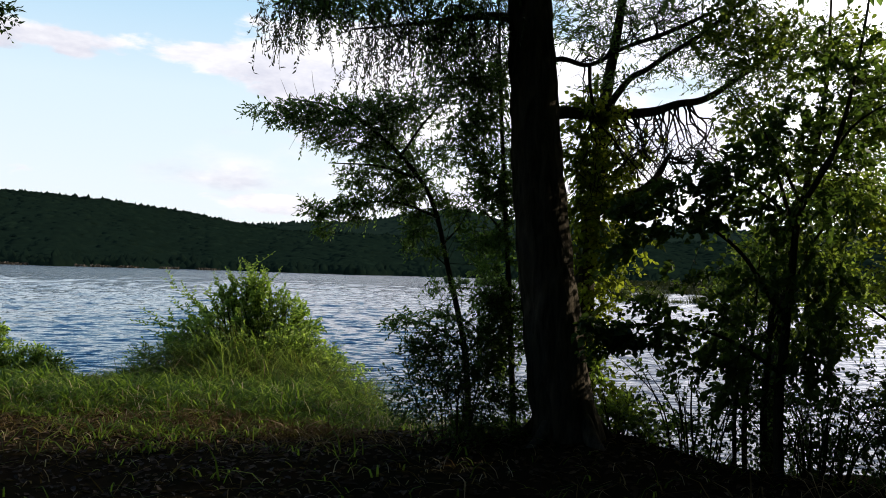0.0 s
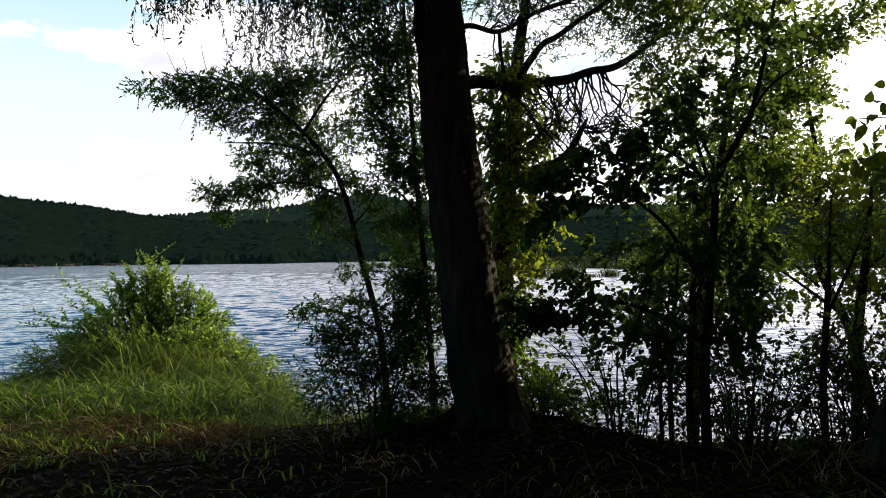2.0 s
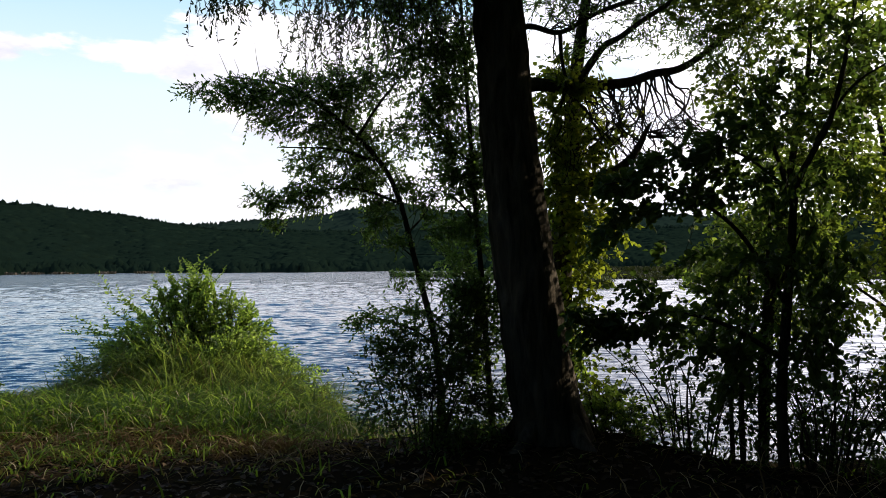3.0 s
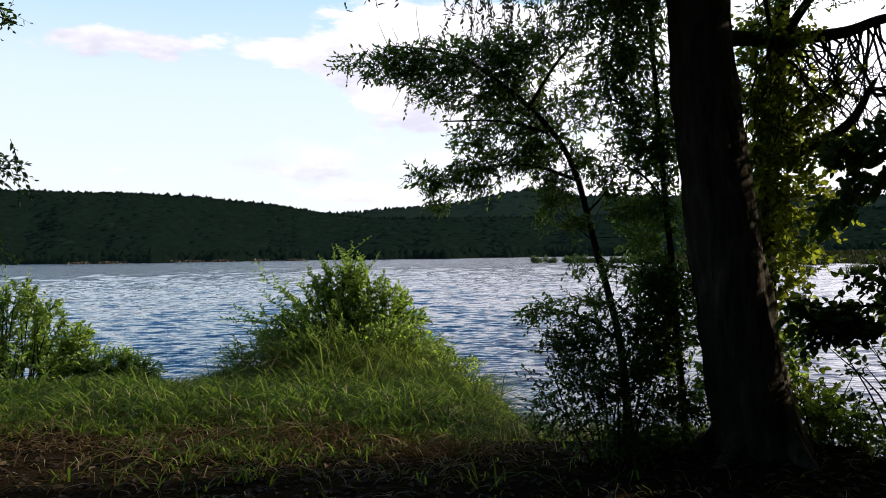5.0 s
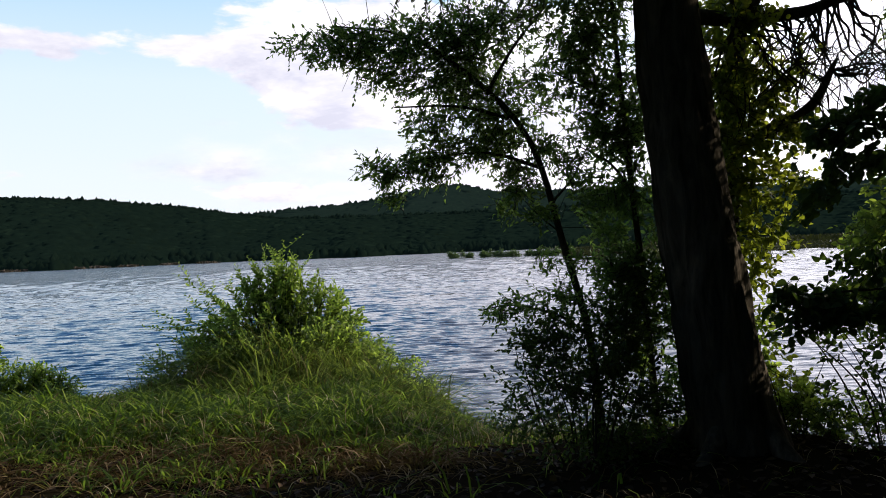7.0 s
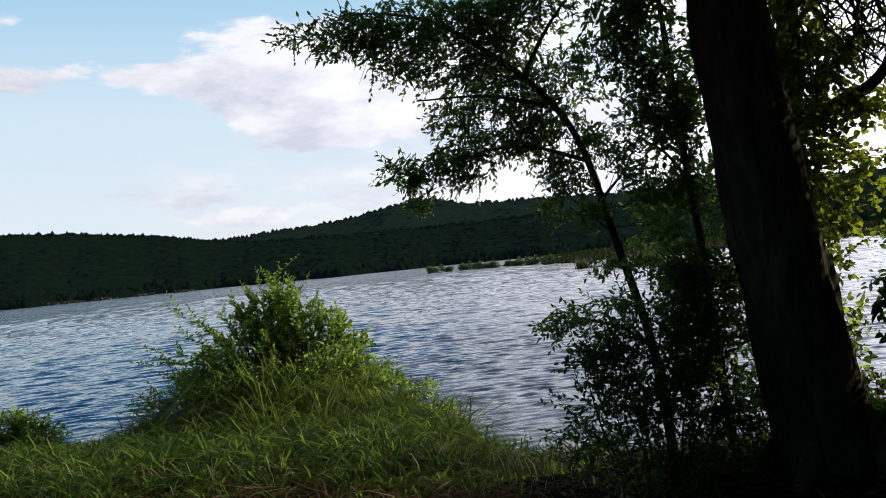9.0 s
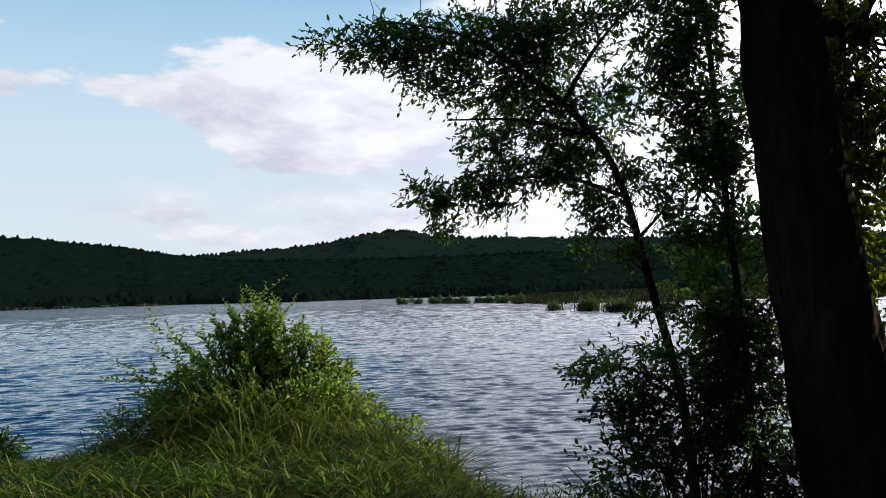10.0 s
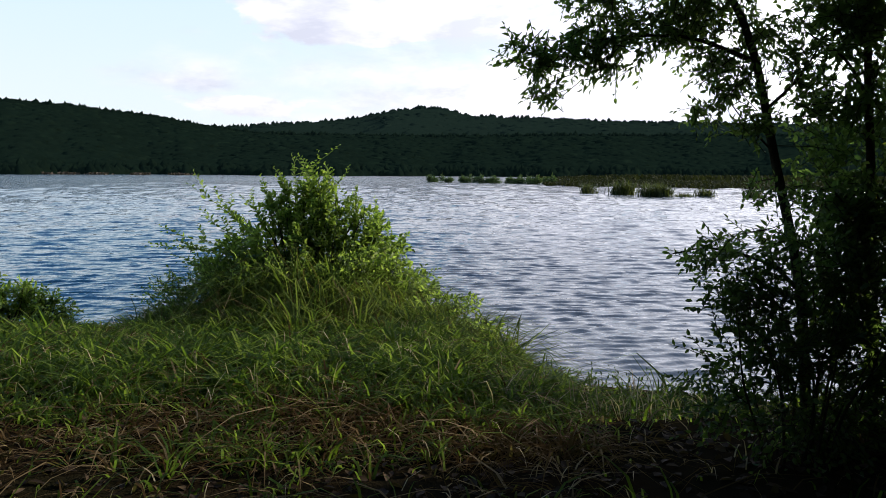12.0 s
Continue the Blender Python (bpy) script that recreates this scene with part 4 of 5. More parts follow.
def right_thicket():
    reach = ([(1.47, 6.4, 2.02, 0.2, 0.2, 0.12, 17), (1.66, 6.4, 2.14, 0.22, 0.22, 0.16, 22), (1.95, 6.4, 2.22, 0.24, 0.22, 0.17, 27), (2.2, 6.4, 2.32, 0.24, 0.25, 0.2, 29), (1.66, 6.4, 1.9, 0.24, 0.22, 0.12, 21), (1.4, 6.4, 1.84, 0.18, 0.2, 0.14, 14), (2.05, 6.4, 1.94, 0.26, 0.25, 0.15, 26), (2.4, 6.4, 2.08, 0.26, 0.25, 0.24, 29), (2.48, 6.4, 2.5, 0.28, 0.28, 0.24, 26), (1.3, 6.4, 1.66, 0.16, 0.18, 0.12, 8)], (2.7, 6.4, 1.7))
    lower_reach = ([(1.17, 6.4, 1.12, 0.1, 0.14, 0.08, 11), (1.2, 6.4, 0.95, 0.08, 0.1, 0.06, 5), (1.3, 6.4, 1.07, 0.15, 0.16, 0.09, 25), (1.5, 6.4, 1.06, 0.17, 0.18, 0.12, 27), (1.62, 6.4, 1.28, 0.18, 0.2, 0.12, 17), (1.78, 6.4, 1.1, 0.22, 0.22, 0.17, 23), (2.0, 6.4, 0.9, 0.24, 0.24, 0.18, 25), (2.15, 6.4, 1.25, 0.26, 0.25, 0.2, 24), (2.2, 6.4, 0.68, 0.24, 0.24, 0.14, 18), (2.35, 6.4, 0.95, 0.25, 0.25, 0.2, 21), (1.95, 6.4, 1.55, 0.26, 0.22, 0.12, 11), (2.4, 6.4, 1.55, 0.25, 0.25, 0.2, 20)], (2.6, 6.4, 1.0))
    head = ([(2.8, 6.45, 2.75, 0.4, 0.32, 0.28, 34), (3.1, 6.5, 3.2, 0.4, 0.4, 0.35, 36), (3.0, 6.45, 2.0, 0.38, 0.3, 0.3, 25), (2.85, 6.4, 1.4, 0.38, 0.3, 0.28, 38), (2.75, 6.4, 0.8, 0.35, 0.3, 0.3, 29), (3.3, 6.5, 2.6, 0.3, 0.3, 0.3, 20), (2.6, 6.4, 1.9, 0.24, 0.25, 0.25, 23), (2.95, 6.5, 1.0, 0.3, 0.3, 0.35, 25)], (2.9, 6.4, 2.2))
    sapling("round_leaved_tree", "young tree with dark round leaves overhanging the bank",
            [(2.66, 6.5, -0.25, 0.045), (2.64, 6.5, 0.5, 0.04), (2.66, 6.47, 1.0, 0.036), (2.7, 6.45, 1.55, 0.032), (2.74, 6.44, 2.0, 0.026), (2.88, 6.45, 2.28, 0.022), (3.02, 6.45, 2.55, 0.02), (3.2, 6.5, 3.2, 0.013), (3.4, 6.6, 4.2, 0.005)],
            [[(2.66, 6.46, 1.2, 0.022), (2.3, 6.4, 1.7, 0.016), (1.95, 6.4, 1.95, 0.012), (1.6, 6.4, 2.06, 0.008), (1.3, 6.4, 2.02, 0.003)],
             [(2.64, 6.46, 0.8, 0.02), (2.2, 6.4, 1.05, 0.014), (1.8, 6.4, 1.14, 0.009), (1.12, 6.4, 1.12, 0.003)],
             [(2.72, 6.44, 1.85, 0.02), (2.62, 6.42, 2.15, 0.016), (2.5, 6.4, 2.5, 0.01), (2.4, 6.4, 2.8, 0.004)],
             [(2.73, 6.44, 1.95, 0.016), (2.4, 6.4, 2.2, 0.01), (2.0, 6.4, 2.38, 0.004)],
             [(2.9, 6.45, 2.35, 0.016), (3.2, 6.5, 2.75, 0.01), (3.6, 6.5, 3.0, 0.004)]],
            [reach, lower_reach, head],
            LEAF_ROUND, (0.066, 0.054), (0.14, 0.28), 0.35, 8, wild=1.0, broad=True)
    for k, (x, y, r) in enumerate(((2.48, 6.95, 0.02), (2.58, 7.0, 0.026), (2.72, 6.95, 0.034), (3.86, 6.95, 0.035))):
        h = (1.3, 1.7, 2.1, 1.9)[k]
        sapling("thicket_stem", "thin dark upright stem rising through the bank thicket",
                [(x, y, -0.3, r), (x - 0.02, y, 0.4, r * 0.9), (x + 0.03, y, h * 0.6, r * 0.7), (x + 0.1, y + 0.05, h, 0.004)],
                [[(x + 0.02, y, h * 0.5, r * 0.5), (x + 0.2, y - 0.05, h * 0.72, r * 0.35), (x + 0.32, y - 0.1, h * 0.9, 0.002)]],
                [([(x + 0.1, y, h * 0.8, 0.3, 0.25, 0.3, 22), (x + 0.1, y, h * 0.45, 0.3, 0.25, 0.25, 12)], (x, y, h * 0.4))],
                LEAF_THICKET if k == 3 else LEAF_ROUND, (0.055, 0.038), (0.14, 0.3), 0.3, 8, wild=1.0)
    sapling("round_leaved_tree", "young tree with sunlit green leaves standing near the water",
            [(2.98, 7.6, -0.6, 0.055), (3.05, 7.6, 0.8, 0.044), (3.15, 7.6, 1.6, 0.038), (3.3, 7.6, 2.4, 0.03), (3.45, 7.6, 3.2, 0.02), (3.5, 7.6, 4.4, 0.006)],
            [[(3.15, 7.6, 1.6, 0.018), (3.5, 7.5, 2.1, 0.01), (3.8, 7.4, 2.5, 0.004)], [(3.25, 7.6, 2.2, 0.018), (2.9, 7.5, 2.8, 0.01), (2.5, 7.4, 3.2, 0.004)]],
            [([(3.3, 7.5, 2.6, 0.5, 0.4, 0.35, 167), (3.7, 7.5, 3.0, 0.45, 0.4, 0.4, 157), (2.8, 7.5, 3.0, 0.4, 0.4, 0.35, 108), (3.3, 7.5, 3.6, 0.7, 0.5, 0.4, 167), (3.8, 7.4, 2.3, 0.4, 0.35, 0.3, 69), (4.2, 7.5, 3.4, 0.35, 0.3, 0.25, 80), (4.55, 7.4, 3.6, 0.3, 0.3, 0.2, 50), (4.0, 7.4, 2.9, 0.3, 0.3, 0.2, 40), (2.6, 7.5, 3.7, 0.5, 0.4, 0.3, 110)], (3.4, 7.6, 2.4)),
              ([(3.2, 7.5, 1.8, 0.5, 0.35, 0.35, 111), (3.4, 7.5, 1.1, 0.55, 0.35, 0.35, 111), (2.6, 7.5, 1.6, 0.35, 0.3, 0.35, 24), (2.55, 7.5, 2.2, 0.3, 0.3, 0.3, 26), (2.3, 7.5, 1.0, 0.3, 0.3, 0.3, 14)], (3.2, 7.6, 1.2))],
            LEAF_THICKET, (0.06, 0.04), (0.18, 0.38), 0.3, 9)
    sapling("round_leaved_tree", "leafy young tree yellowing at its edge by the shore",
            [(4.33, 7.3, -0.6, 0.055), (4.37, 7.3, 0.8, 0.045), (4.45, 7.3, 1.4, 0.036), (4.5, 7.3, 1.9, 0.02), (4.55, 7.3, 2.3, 0.006)],
            [[(4.4, 7.3, 1.1, 0.018), (4.1, 7.2, 1.5, 0.01), (3.8, 7.1, 1.7, 0.004)], [(4.42, 7.3, 1.3, 0.018), (4.9, 7.2, 1.7, 0.01), (5.2, 7.1, 1.9, 0.004)]],
            [([(4.1, 7.2, 1.65, 0.5, 0.4, 0.3, 80), (4.7, 7.2, 1.75, 0.5, 0.4, 0.28, 76), (4.4, 7.2, 1.1, 0.6, 0.4, 0.35, 80), (5.2, 7.2, 1.4, 0.5, 0.4, 0.45, 80), (3.9, 7.2, 2.05, 0.45, 0.35, 0.2, 54), (4.6, 7.2, 2.12, 0.5, 0.35, 0.2, 62), (5.3, 7.2, 2.1, 0.4, 0.35, 0.25, 44), (4.9, 7.2, 2.5, 0.35, 0.3, 0.2, 25), (4.2, 7.2, 0.6, 0.6, 0.35, 0.25, 45), (5.0, 7.2, 0.8, 0.5, 0.35, 0.3, 45)], (4.5, 7.3, 1.3))],
            LEAF_VINE, (0.056, 0.042), (0.18, 0.36), 0.3, 9)
    sapling("round_leaved_tree", "broad low leafy tree spreading over the water",
            [(5.0, 7.9, -0.5, 0.06), (5.0, 8.4, 0.6, 0.05), (4.95, 8.95, 1.4, 0.042), (5.0, 9.0, 2.4, 0.03), (4.9, 9.1, 3.4, 0.018), (4.8, 9.1, 4.3, 0.006)],
            [[(5.0, 8.5, 0.8, 0.02), (4.5, 8.95, 1.3, 0.012), (4.0, 9.0, 1.5, 0.004)], [(4.96, 8.95, 1.3, 0.02), (5.5, 9.0, 1.9, 0.012), (6.0, 9.1, 2.2, 0.004)], [(4.97, 8.95, 1.1, 0.02), (4.6, 9.6, 1.7, 0.012), (4.2, 10.4, 2.1, 0.004)]],
            [([(4.3, 9.0, 1.5, 0.45, 0.5, 0.35, 56), (4.8, 9.1, 2.1, 0.5, 0.5, 0.35, 65), (5.5, 9.1, 2.2, 0.6, 0.5, 0.4, 73), (4.4, 9.5, 1.9, 0.45, 0.5, 0.35, 52), (5.2, 9.0, 1.3, 0.7, 0.5, 0.4, 73), (4.4, 9.0, 0.95, 0.4, 0.4, 0.2, 22), (3.75, 9.1, 1.45, 0.4, 0.4, 0.35, 58), (4.5, 9.5, 2.45, 0.5, 0.4, 0.3, 79), (5.2, 9.6, 2.6, 0.5, 0.4, 0.3, 65), (4.7, 9.2, 3.2, 0.6, 0.5, 0.4, 50), (4.9, 9.2, 3.9, 0.65, 0.5, 0.4, 43), (4.1, 10.25, 1.9, 0.5, 0.4, 0.4, 120), (3.6, 10.05, 1.35, 0.45, 0.35, 0.35, 90), (4.7, 10.5, 2.6, 0.5, 0.4, 0.4, 110), (4.8, 10.2, 1.4, 0.5, 0.4, 0.4, 70), (3.3, 9.8, 0.85, 0.4, 0.3, 0.35, 60), (4.2, 10.1, 0.8, 0.5, 0.3, 0.4, 60)], (5.0, 9.0, 1.0))],
            LEAF_THICKET, (0.08, 0.055), (0.2, 0.4), 0.3, 9)
    lean = thing("leaning_tree", (3.7, 6.0, 0.02), "short dark tree leaning out of the thicket", "tree")
    g = Geo()
    tube(g, [(3.62, 6.0, -0.2, 0.11), (3.72, 6.0, 0.15, 0.09), (3.9, 6.0, 0.55, 0.082), (4.15, 6.0, 1.0, 0.07), (4.5, 6.05, 1.6, 0.055), (4.9, 6.1, 2.3, 0.03), (5.2, 6.2, 2.9, 0.01)], 14, 10, 0.007, 16)
    part("trunk", g, BARK, lean)
    f, w = Geo(), Geo()
    sprays(f, w, [(4.1, 6.1, 2.15, 0.35, 0.3, 0.14, 40), (4.6, 6.1, 1.9, 0.4, 0.3, 0.2, 60), (4.2, 6.1, 1.5, 0.4, 0.3, 0.25, 50), (4.6, 6.1, 1.0, 0.4, 0.3, 0.3, 60), (4.95, 6.1, 2.4, 0.5, 0.4, 0.3, 70)], (0.075, 0.06), (0.2, 0.4), 0.3, 7, (4.9, 6.1, 1.8), wild=1.0, broad=True)
    part("crown", f, LEAF_SHRUB, lean)
    part("branchwork", w, BARK_THIN, lean)
    # broad-leaved twigs that reach in front, leaf by leaf
    for way in (((4.5, 6.1, 1.9), (4.15, 6.1, 2.25), (3.9, 6.08, 2.42), (3.62, 6.05, 2.42)), ((4.6, 6.1, 2.0), (4.3, 6.1, 2.4), (4.1, 6.1, 2.56), (3.9, 6.1, 2.6)), ((4.5, 6.1, 1.8), (4.1, 6.08, 2.0), (3.8, 6.05, 2.14), (3.55, 6.05, 2.12)), ((4.5, 6.1, 1.7), (4.2, 6.1, 1.8), (3.95, 6.1, 1.92), (3.7, 6.05, 1.9))):
        limb("twig", lean, [(*q, 0.008 - 0.0015 * k) for k, q in enumerate(way)], BARK_THIN, 5, 0.0, 5)
        line = line_between(way, 5)[3:]
        for q in line:
            for _ in range(3):
                g = Geo()
                leaves(g, q[None] + rng.normal(size=(1, 3)) * np.array([0.05, 0.06, 0.05]), rng.normal(size=(1, 3)) * 0.6 + np.array([[-0.3, 0, -0.6]]), rng.normal(size=(1, 3)) * 0.4 + np.array([[0, -0.6, 0.5]]), np.array([rng.uniform(0.07, 0.11)]), np.array([rng.uniform(0.06, 0.09)]), 0.12, 0.1, True)
                part("leaf", g, LEAF_VINE, lean)


def shoot(parent, a, b, n=15, size=0.055, mat=None):
    """One leafy upright shoot from a to b."""
    f = Geo()
    t = np.linspace(0, 1, n)
    a, b = np.asarray(a, float), np.asarray(b, float)
    p = a + (b - a) * t[:, None] + np.sin(t * 3)[:, None] * np.array([0.02, 0, 0.01])
    s = np.where(np.arange(n) % 2, 1.0, -1.0)[:, None]
    leaves(f, p, norm(b - a) * 0.6 + s * np.array([0.7, 0.2, 0.1]) + rng.normal(size=(n, 3)) * 0.3, rand_dir(n) + np.array([0, 0, 0.8]), np.linspace(size, size * 0.45, n), np.linspace(size * 0.55, size * 0.26, n))
    thin_sticks(f, p[:1], p[n // 2:n // 2 + 1], p[-1:], 0.004)
    return part("shoot", f, mat or LEAF_SHRUB, parent)


def arching_bush(name, label, x, y, outline, stems, depth, leaf, seed, mat=LEAF_SHRUB):
    """A bush of many arching leafy stems. outline: rows of height, leftmost and rightmost reach."""
    r = np.random.default_rng(seed)
    z0 = float(ground_z(x, y))
    bush = thing(name, (x, y, z0), label, "bush")
    hs, lo, hi = (np.array(c) for c in zip(*outline))
    f, w = Geo(), Geo()
    for k in range(stems):
        tall = hs[0] + (hs[-1] - hs[0]) * r.random() ** 1.7
        a, b = np.interp(tall, hs, lo), np.interp(tall, hs, hi)
        u = r.random()
        edge = r.random() < 0.45
        if edge:
            u = 0.0 if r.random() < 0.5 else 1.0
        tip = np.array([a + (b - a) * u + r.normal() * 0.07, y + (b - a) * depth * math.sqrt(max(0.04, 1 - (2 * u - 1) ** 2)) * r.uniform(-0.9, 1.2), tall * r.uniform(0.94, 1.05)])
        base = np.array([x + (tip[0] - x) * 0.3 + r.normal() * 0.12, y + (tip[1] - y) * 0.3, z0 - 0.05])
        mid = (base + tip) / 2 + np.array([(tip[0] - x) * 0.04, 0, (tip[2] - z0) * r.uniform(0.1, 0.22)])
        g = Geo()
        tube(g, [(*base, 0.011), (*mid, 0.007), (*tip, 0.002)], 5, 5)
        part("stem", g, BARK_THIN, bush)
        way = curve_points([base, mid, tip], 12)[6:]
        for q in range(0, len(way) - 1, 2):
            out = norm(way[q + 1] - way[q])
            turn = norm(np.cross(out, r.normal(size=3)))
            n = 8
            ln = r.uniform(0.14, 0.34) * (1.15 - 0.7 * q / len(way)) * (1.1 - 0.45 * (tall - hs[0]) / (hs[-1] - hs[0]))
            d = norm(out * 0.7 + turn * 0.9 + np.array([0, 0, 0.25]))
            t = (np.arange(n) + 0.7) / n
            p = way[q] + d * (ln * t)[:, None]
            side = norm(np.cross(d, r.normal(size=3)))
            sign = np.where(np.arange(n) % 2, 1.0, -1.0)[:, None]
            leaves(f, p, d * 0.7 + side * sign * 0.8 + r.normal(size=(n, 3)) * 0.25, r.normal(size=(n, 3)) * 0.5 + np.array([0, 0, 0.8]), leaf[0] * r.uniform(0.65, 1.15, n), leaf[1] * r.uniform(0.7, 1.1, n))
            thin_sticks(w, way[q][None], (way[q] + p[-1])[None] / 2, p[-1:], 0.003)
        n = 12
        t = np.linspace(0.45, 1.02, n)
        p = np.stack([np.interp(t, np.linspace(0.25, 1, len(way)), way[:, c]) for c in range(3)], -1)
        d = norm(tip - mid)
        side = norm(np.cross(d, r.normal(size=3)))
        sign = np.where(np.arange(n) % 2, 1.0, -1.0)[:, None]
        leaves(f, p, d * 0.7 + side * sign * 0.8 + r.normal(size=(n, 3)) * 0.2, r.normal(size=(n, 3)) * 0.5 + np.array([0, 0, 0.8]), leaf[0] * np.linspace(1.15, 0.5, n), leaf[1] * np.linspace(1.1, 0.5, n))
    part("foliage", f, mat, bush)
    part("branchwork", w, BARK_THIN, bush)
    return bush


def shore_bush():
    """The cone-shaped bush on the grassy point."""
    y = 12.8
    bush = arching_bush("shore_bush", "cone-shaped green leafy bush among long grass on the bank", -2.95, y,
                        [(0.1, -4.15, -1.5), (0.35, -4.05, -1.68), (0.55, -3.95, -1.86), (0.9, -3.66, -2.18), (1.1, -3.38, -2.44), (1.28, -3.1, -2.66), (1.44, -2.95, -2.8)], 160, 0.36, (0.074, 0.04), 21)
    f, w = Geo(), Geo()
    sprays(f, w, [(-1.75, y - 0.4, 0.12, 0.42, 0.4, 0.24, 54), (-1.4, y - 0.9, 0.0, 0.4, 0.45, 0.2, 54), (-1.05, y - 1.5, -0.14, 0.34, 0.4, 0.16, 42), (-0.8, y - 1.9, -0.28, 0.25, 0.3, 0.12, 22), (-2.2, y - 0.5, 0.42, 0.36, 0.3, 0.34, 66), (-1.9, y - 1.2, -0.02, 0.5, 0.4, 0.14, 18)], (0.066, 0.032), (0.15, 0.34), 0.0, 9, (-2.9, y, 0.0))
    sprays(f, w, [(-3.85, y - 0.3, 0.25, 0.42, 0.4, 0.24, 110), (-4.35, y - 0.4, 0.08, 0.35, 0.3, 0.2, 80), (-3.3, y - 0.7, 0.3, 0.5, 0.3, 0.28, 80), (-2.6, y - 0.7, 0.3, 0.5, 0.3, 0.28, 80)], (0.058, 0.024), (0.15, 0.34), -0.1, 9, (-3.2, y, 0.0))
    part("skirt", f, LEAF_SHRUB, bush)
    part("branchwork", w, BARK_THIN, bush)
    arms = [(-2.92, 1.1, -2.79, 1.66), (-3.05, 1.05, -3.1, 1.5), (-2.8, 1.0, -2.64, 1.46), (-2.9, 1.1, -2.96, 1.56), (-3.3, 0.9, -3.42, 1.3), (-2.6, 0.9, -2.38, 1.22), (-3.5, 0.7, -4.2, 1.28), (-3.5, 0.62, -4.0, 1.06), (-3.6, 0.55, -4.1, 0.92),
            (-3.6, 0.5, -4.72, 0.58), (-3.6, 0.5, -4.55, 0.74), (-3.6, 0.45, -4.3, 0.62), (-3.7, 0.4, -4.35, 0.42), (-2.4, 0.6, -2.02, 0.92), (-2.2, 0.45, -1.8, 0.72), (-3.15, 1.1, -3.24, 1.4), (-2.72, 1.1, -2.56, 1.36), (-2.3, 0.7, -2.16, 1.06), (-3.4, 0.8, -3.72, 1.14)]
    for x0, z0, x1, z1 in arms:
        a, b = np.array([x0, y - 0.1, z0]), np.array([x1, y - 0.15 + rng.normal() * 0.12, z1])
        shoot(bush, a, b, 19, 0.085 if x1 < -3.8 else 0.07)
        for k in range(3):
            q = a + (b - a) * (0.3 + 0.22 * k)
            shoot(bush, q, q + (b - a) * 0.22 + np.array([rng.normal() * 0.1, rng.normal() * 0.12, rng.uniform(0.02, 0.16)]), 10, 0.075 if x1 < -3.8 else 0.062)
    yl = 11.9
    side = arching_bush("shore_bush", "rounded green bush at the water's edge", -7.3, yl,
                        [(0.0, -8.3, -6.0), (0.3, -8.2, -6.15), (0.6, -8.1, -6.4), (0.9, -7.9, -6.7), (1.1, -7.6, -6.95), (1.2, -7.4, -7.1)], 70, 0.34, (0.078, 0.042), 22)
    for x0, z0, x1, z1 in ((-7.1, 0.8, -6.95, 1.34), (-7.3, 0.8, -7.3, 1.4), (-6.9, 0.7, -6.7, 1.12), (-6.8, 0.6, -6.45, 0.95), (-6.6, 0.5, -6.2, 0.66), (-6.5, 0.4, -6.1, 0.45), (-6.4, 0.2, -5.95, 0.26)):
        shoot(side, (x0, yl - 0.1, z0), (x1, yl - 0.15, z1), 17, 0.075)
    arching_bush("shore_bush", "small low green bush by the water", -6.0, yl, [(-0.2, -6.5, -5.35), (0.1, -6.4, -5.55), (0.36, -6.25, -5.8)], 34, 0.4, (0.06, 0.03), 23)


def left_tree():
    sapling("side_tree", "young tree whose leafy branch tips overhang the bank",
            [(-5.0, 6.6, -0.1, 0.07), (-4.95, 6.6, 1.0, 0.06), (-4.9, 6.6, 2.0, 0.05), (-4.8, 6.6, 3.2, 0.04), (-4.7, 6.6, 4.6, 0.015)],
            [[(-4.9, 6.6, 1.9, 0.02), (-4.3, 6.55, 2.1, 0.012), (-3.75, 6.5, 2.06, 0.004)], [(-4.85, 6.6, 2.8, 0.02), (-4.3, 6.5, 3.2, 0.012), (-3.5, 6.5, 3.3, 0.004)]],
            [([(-4.2, 6.55, 2.12, 0.35, 0.25, 0.12, 40), (-3.82, 6.5, 2.08, 0.14, 0.12, 0.08, 16), (-4.05, 6.5, 1.65, 0.26, 0.2, 0.1, 26), (-4.2, 6.5, 3.3, 0.5, 0.3, 0.2, 70), (-3.56, 6.5, 3.4, 0.14, 0.15, 0.12, 22), (-3.8, 6.5, 3.08, 0.1, 0.12, 0.08, 10), (-4.8, 6.6, 4.2, 0.8, 0.7, 0.6, 110)], (-4.9, 6.6, 2.4))],
            LEAF_ROUND, (0.056, 0.026))


# ---- grass ----


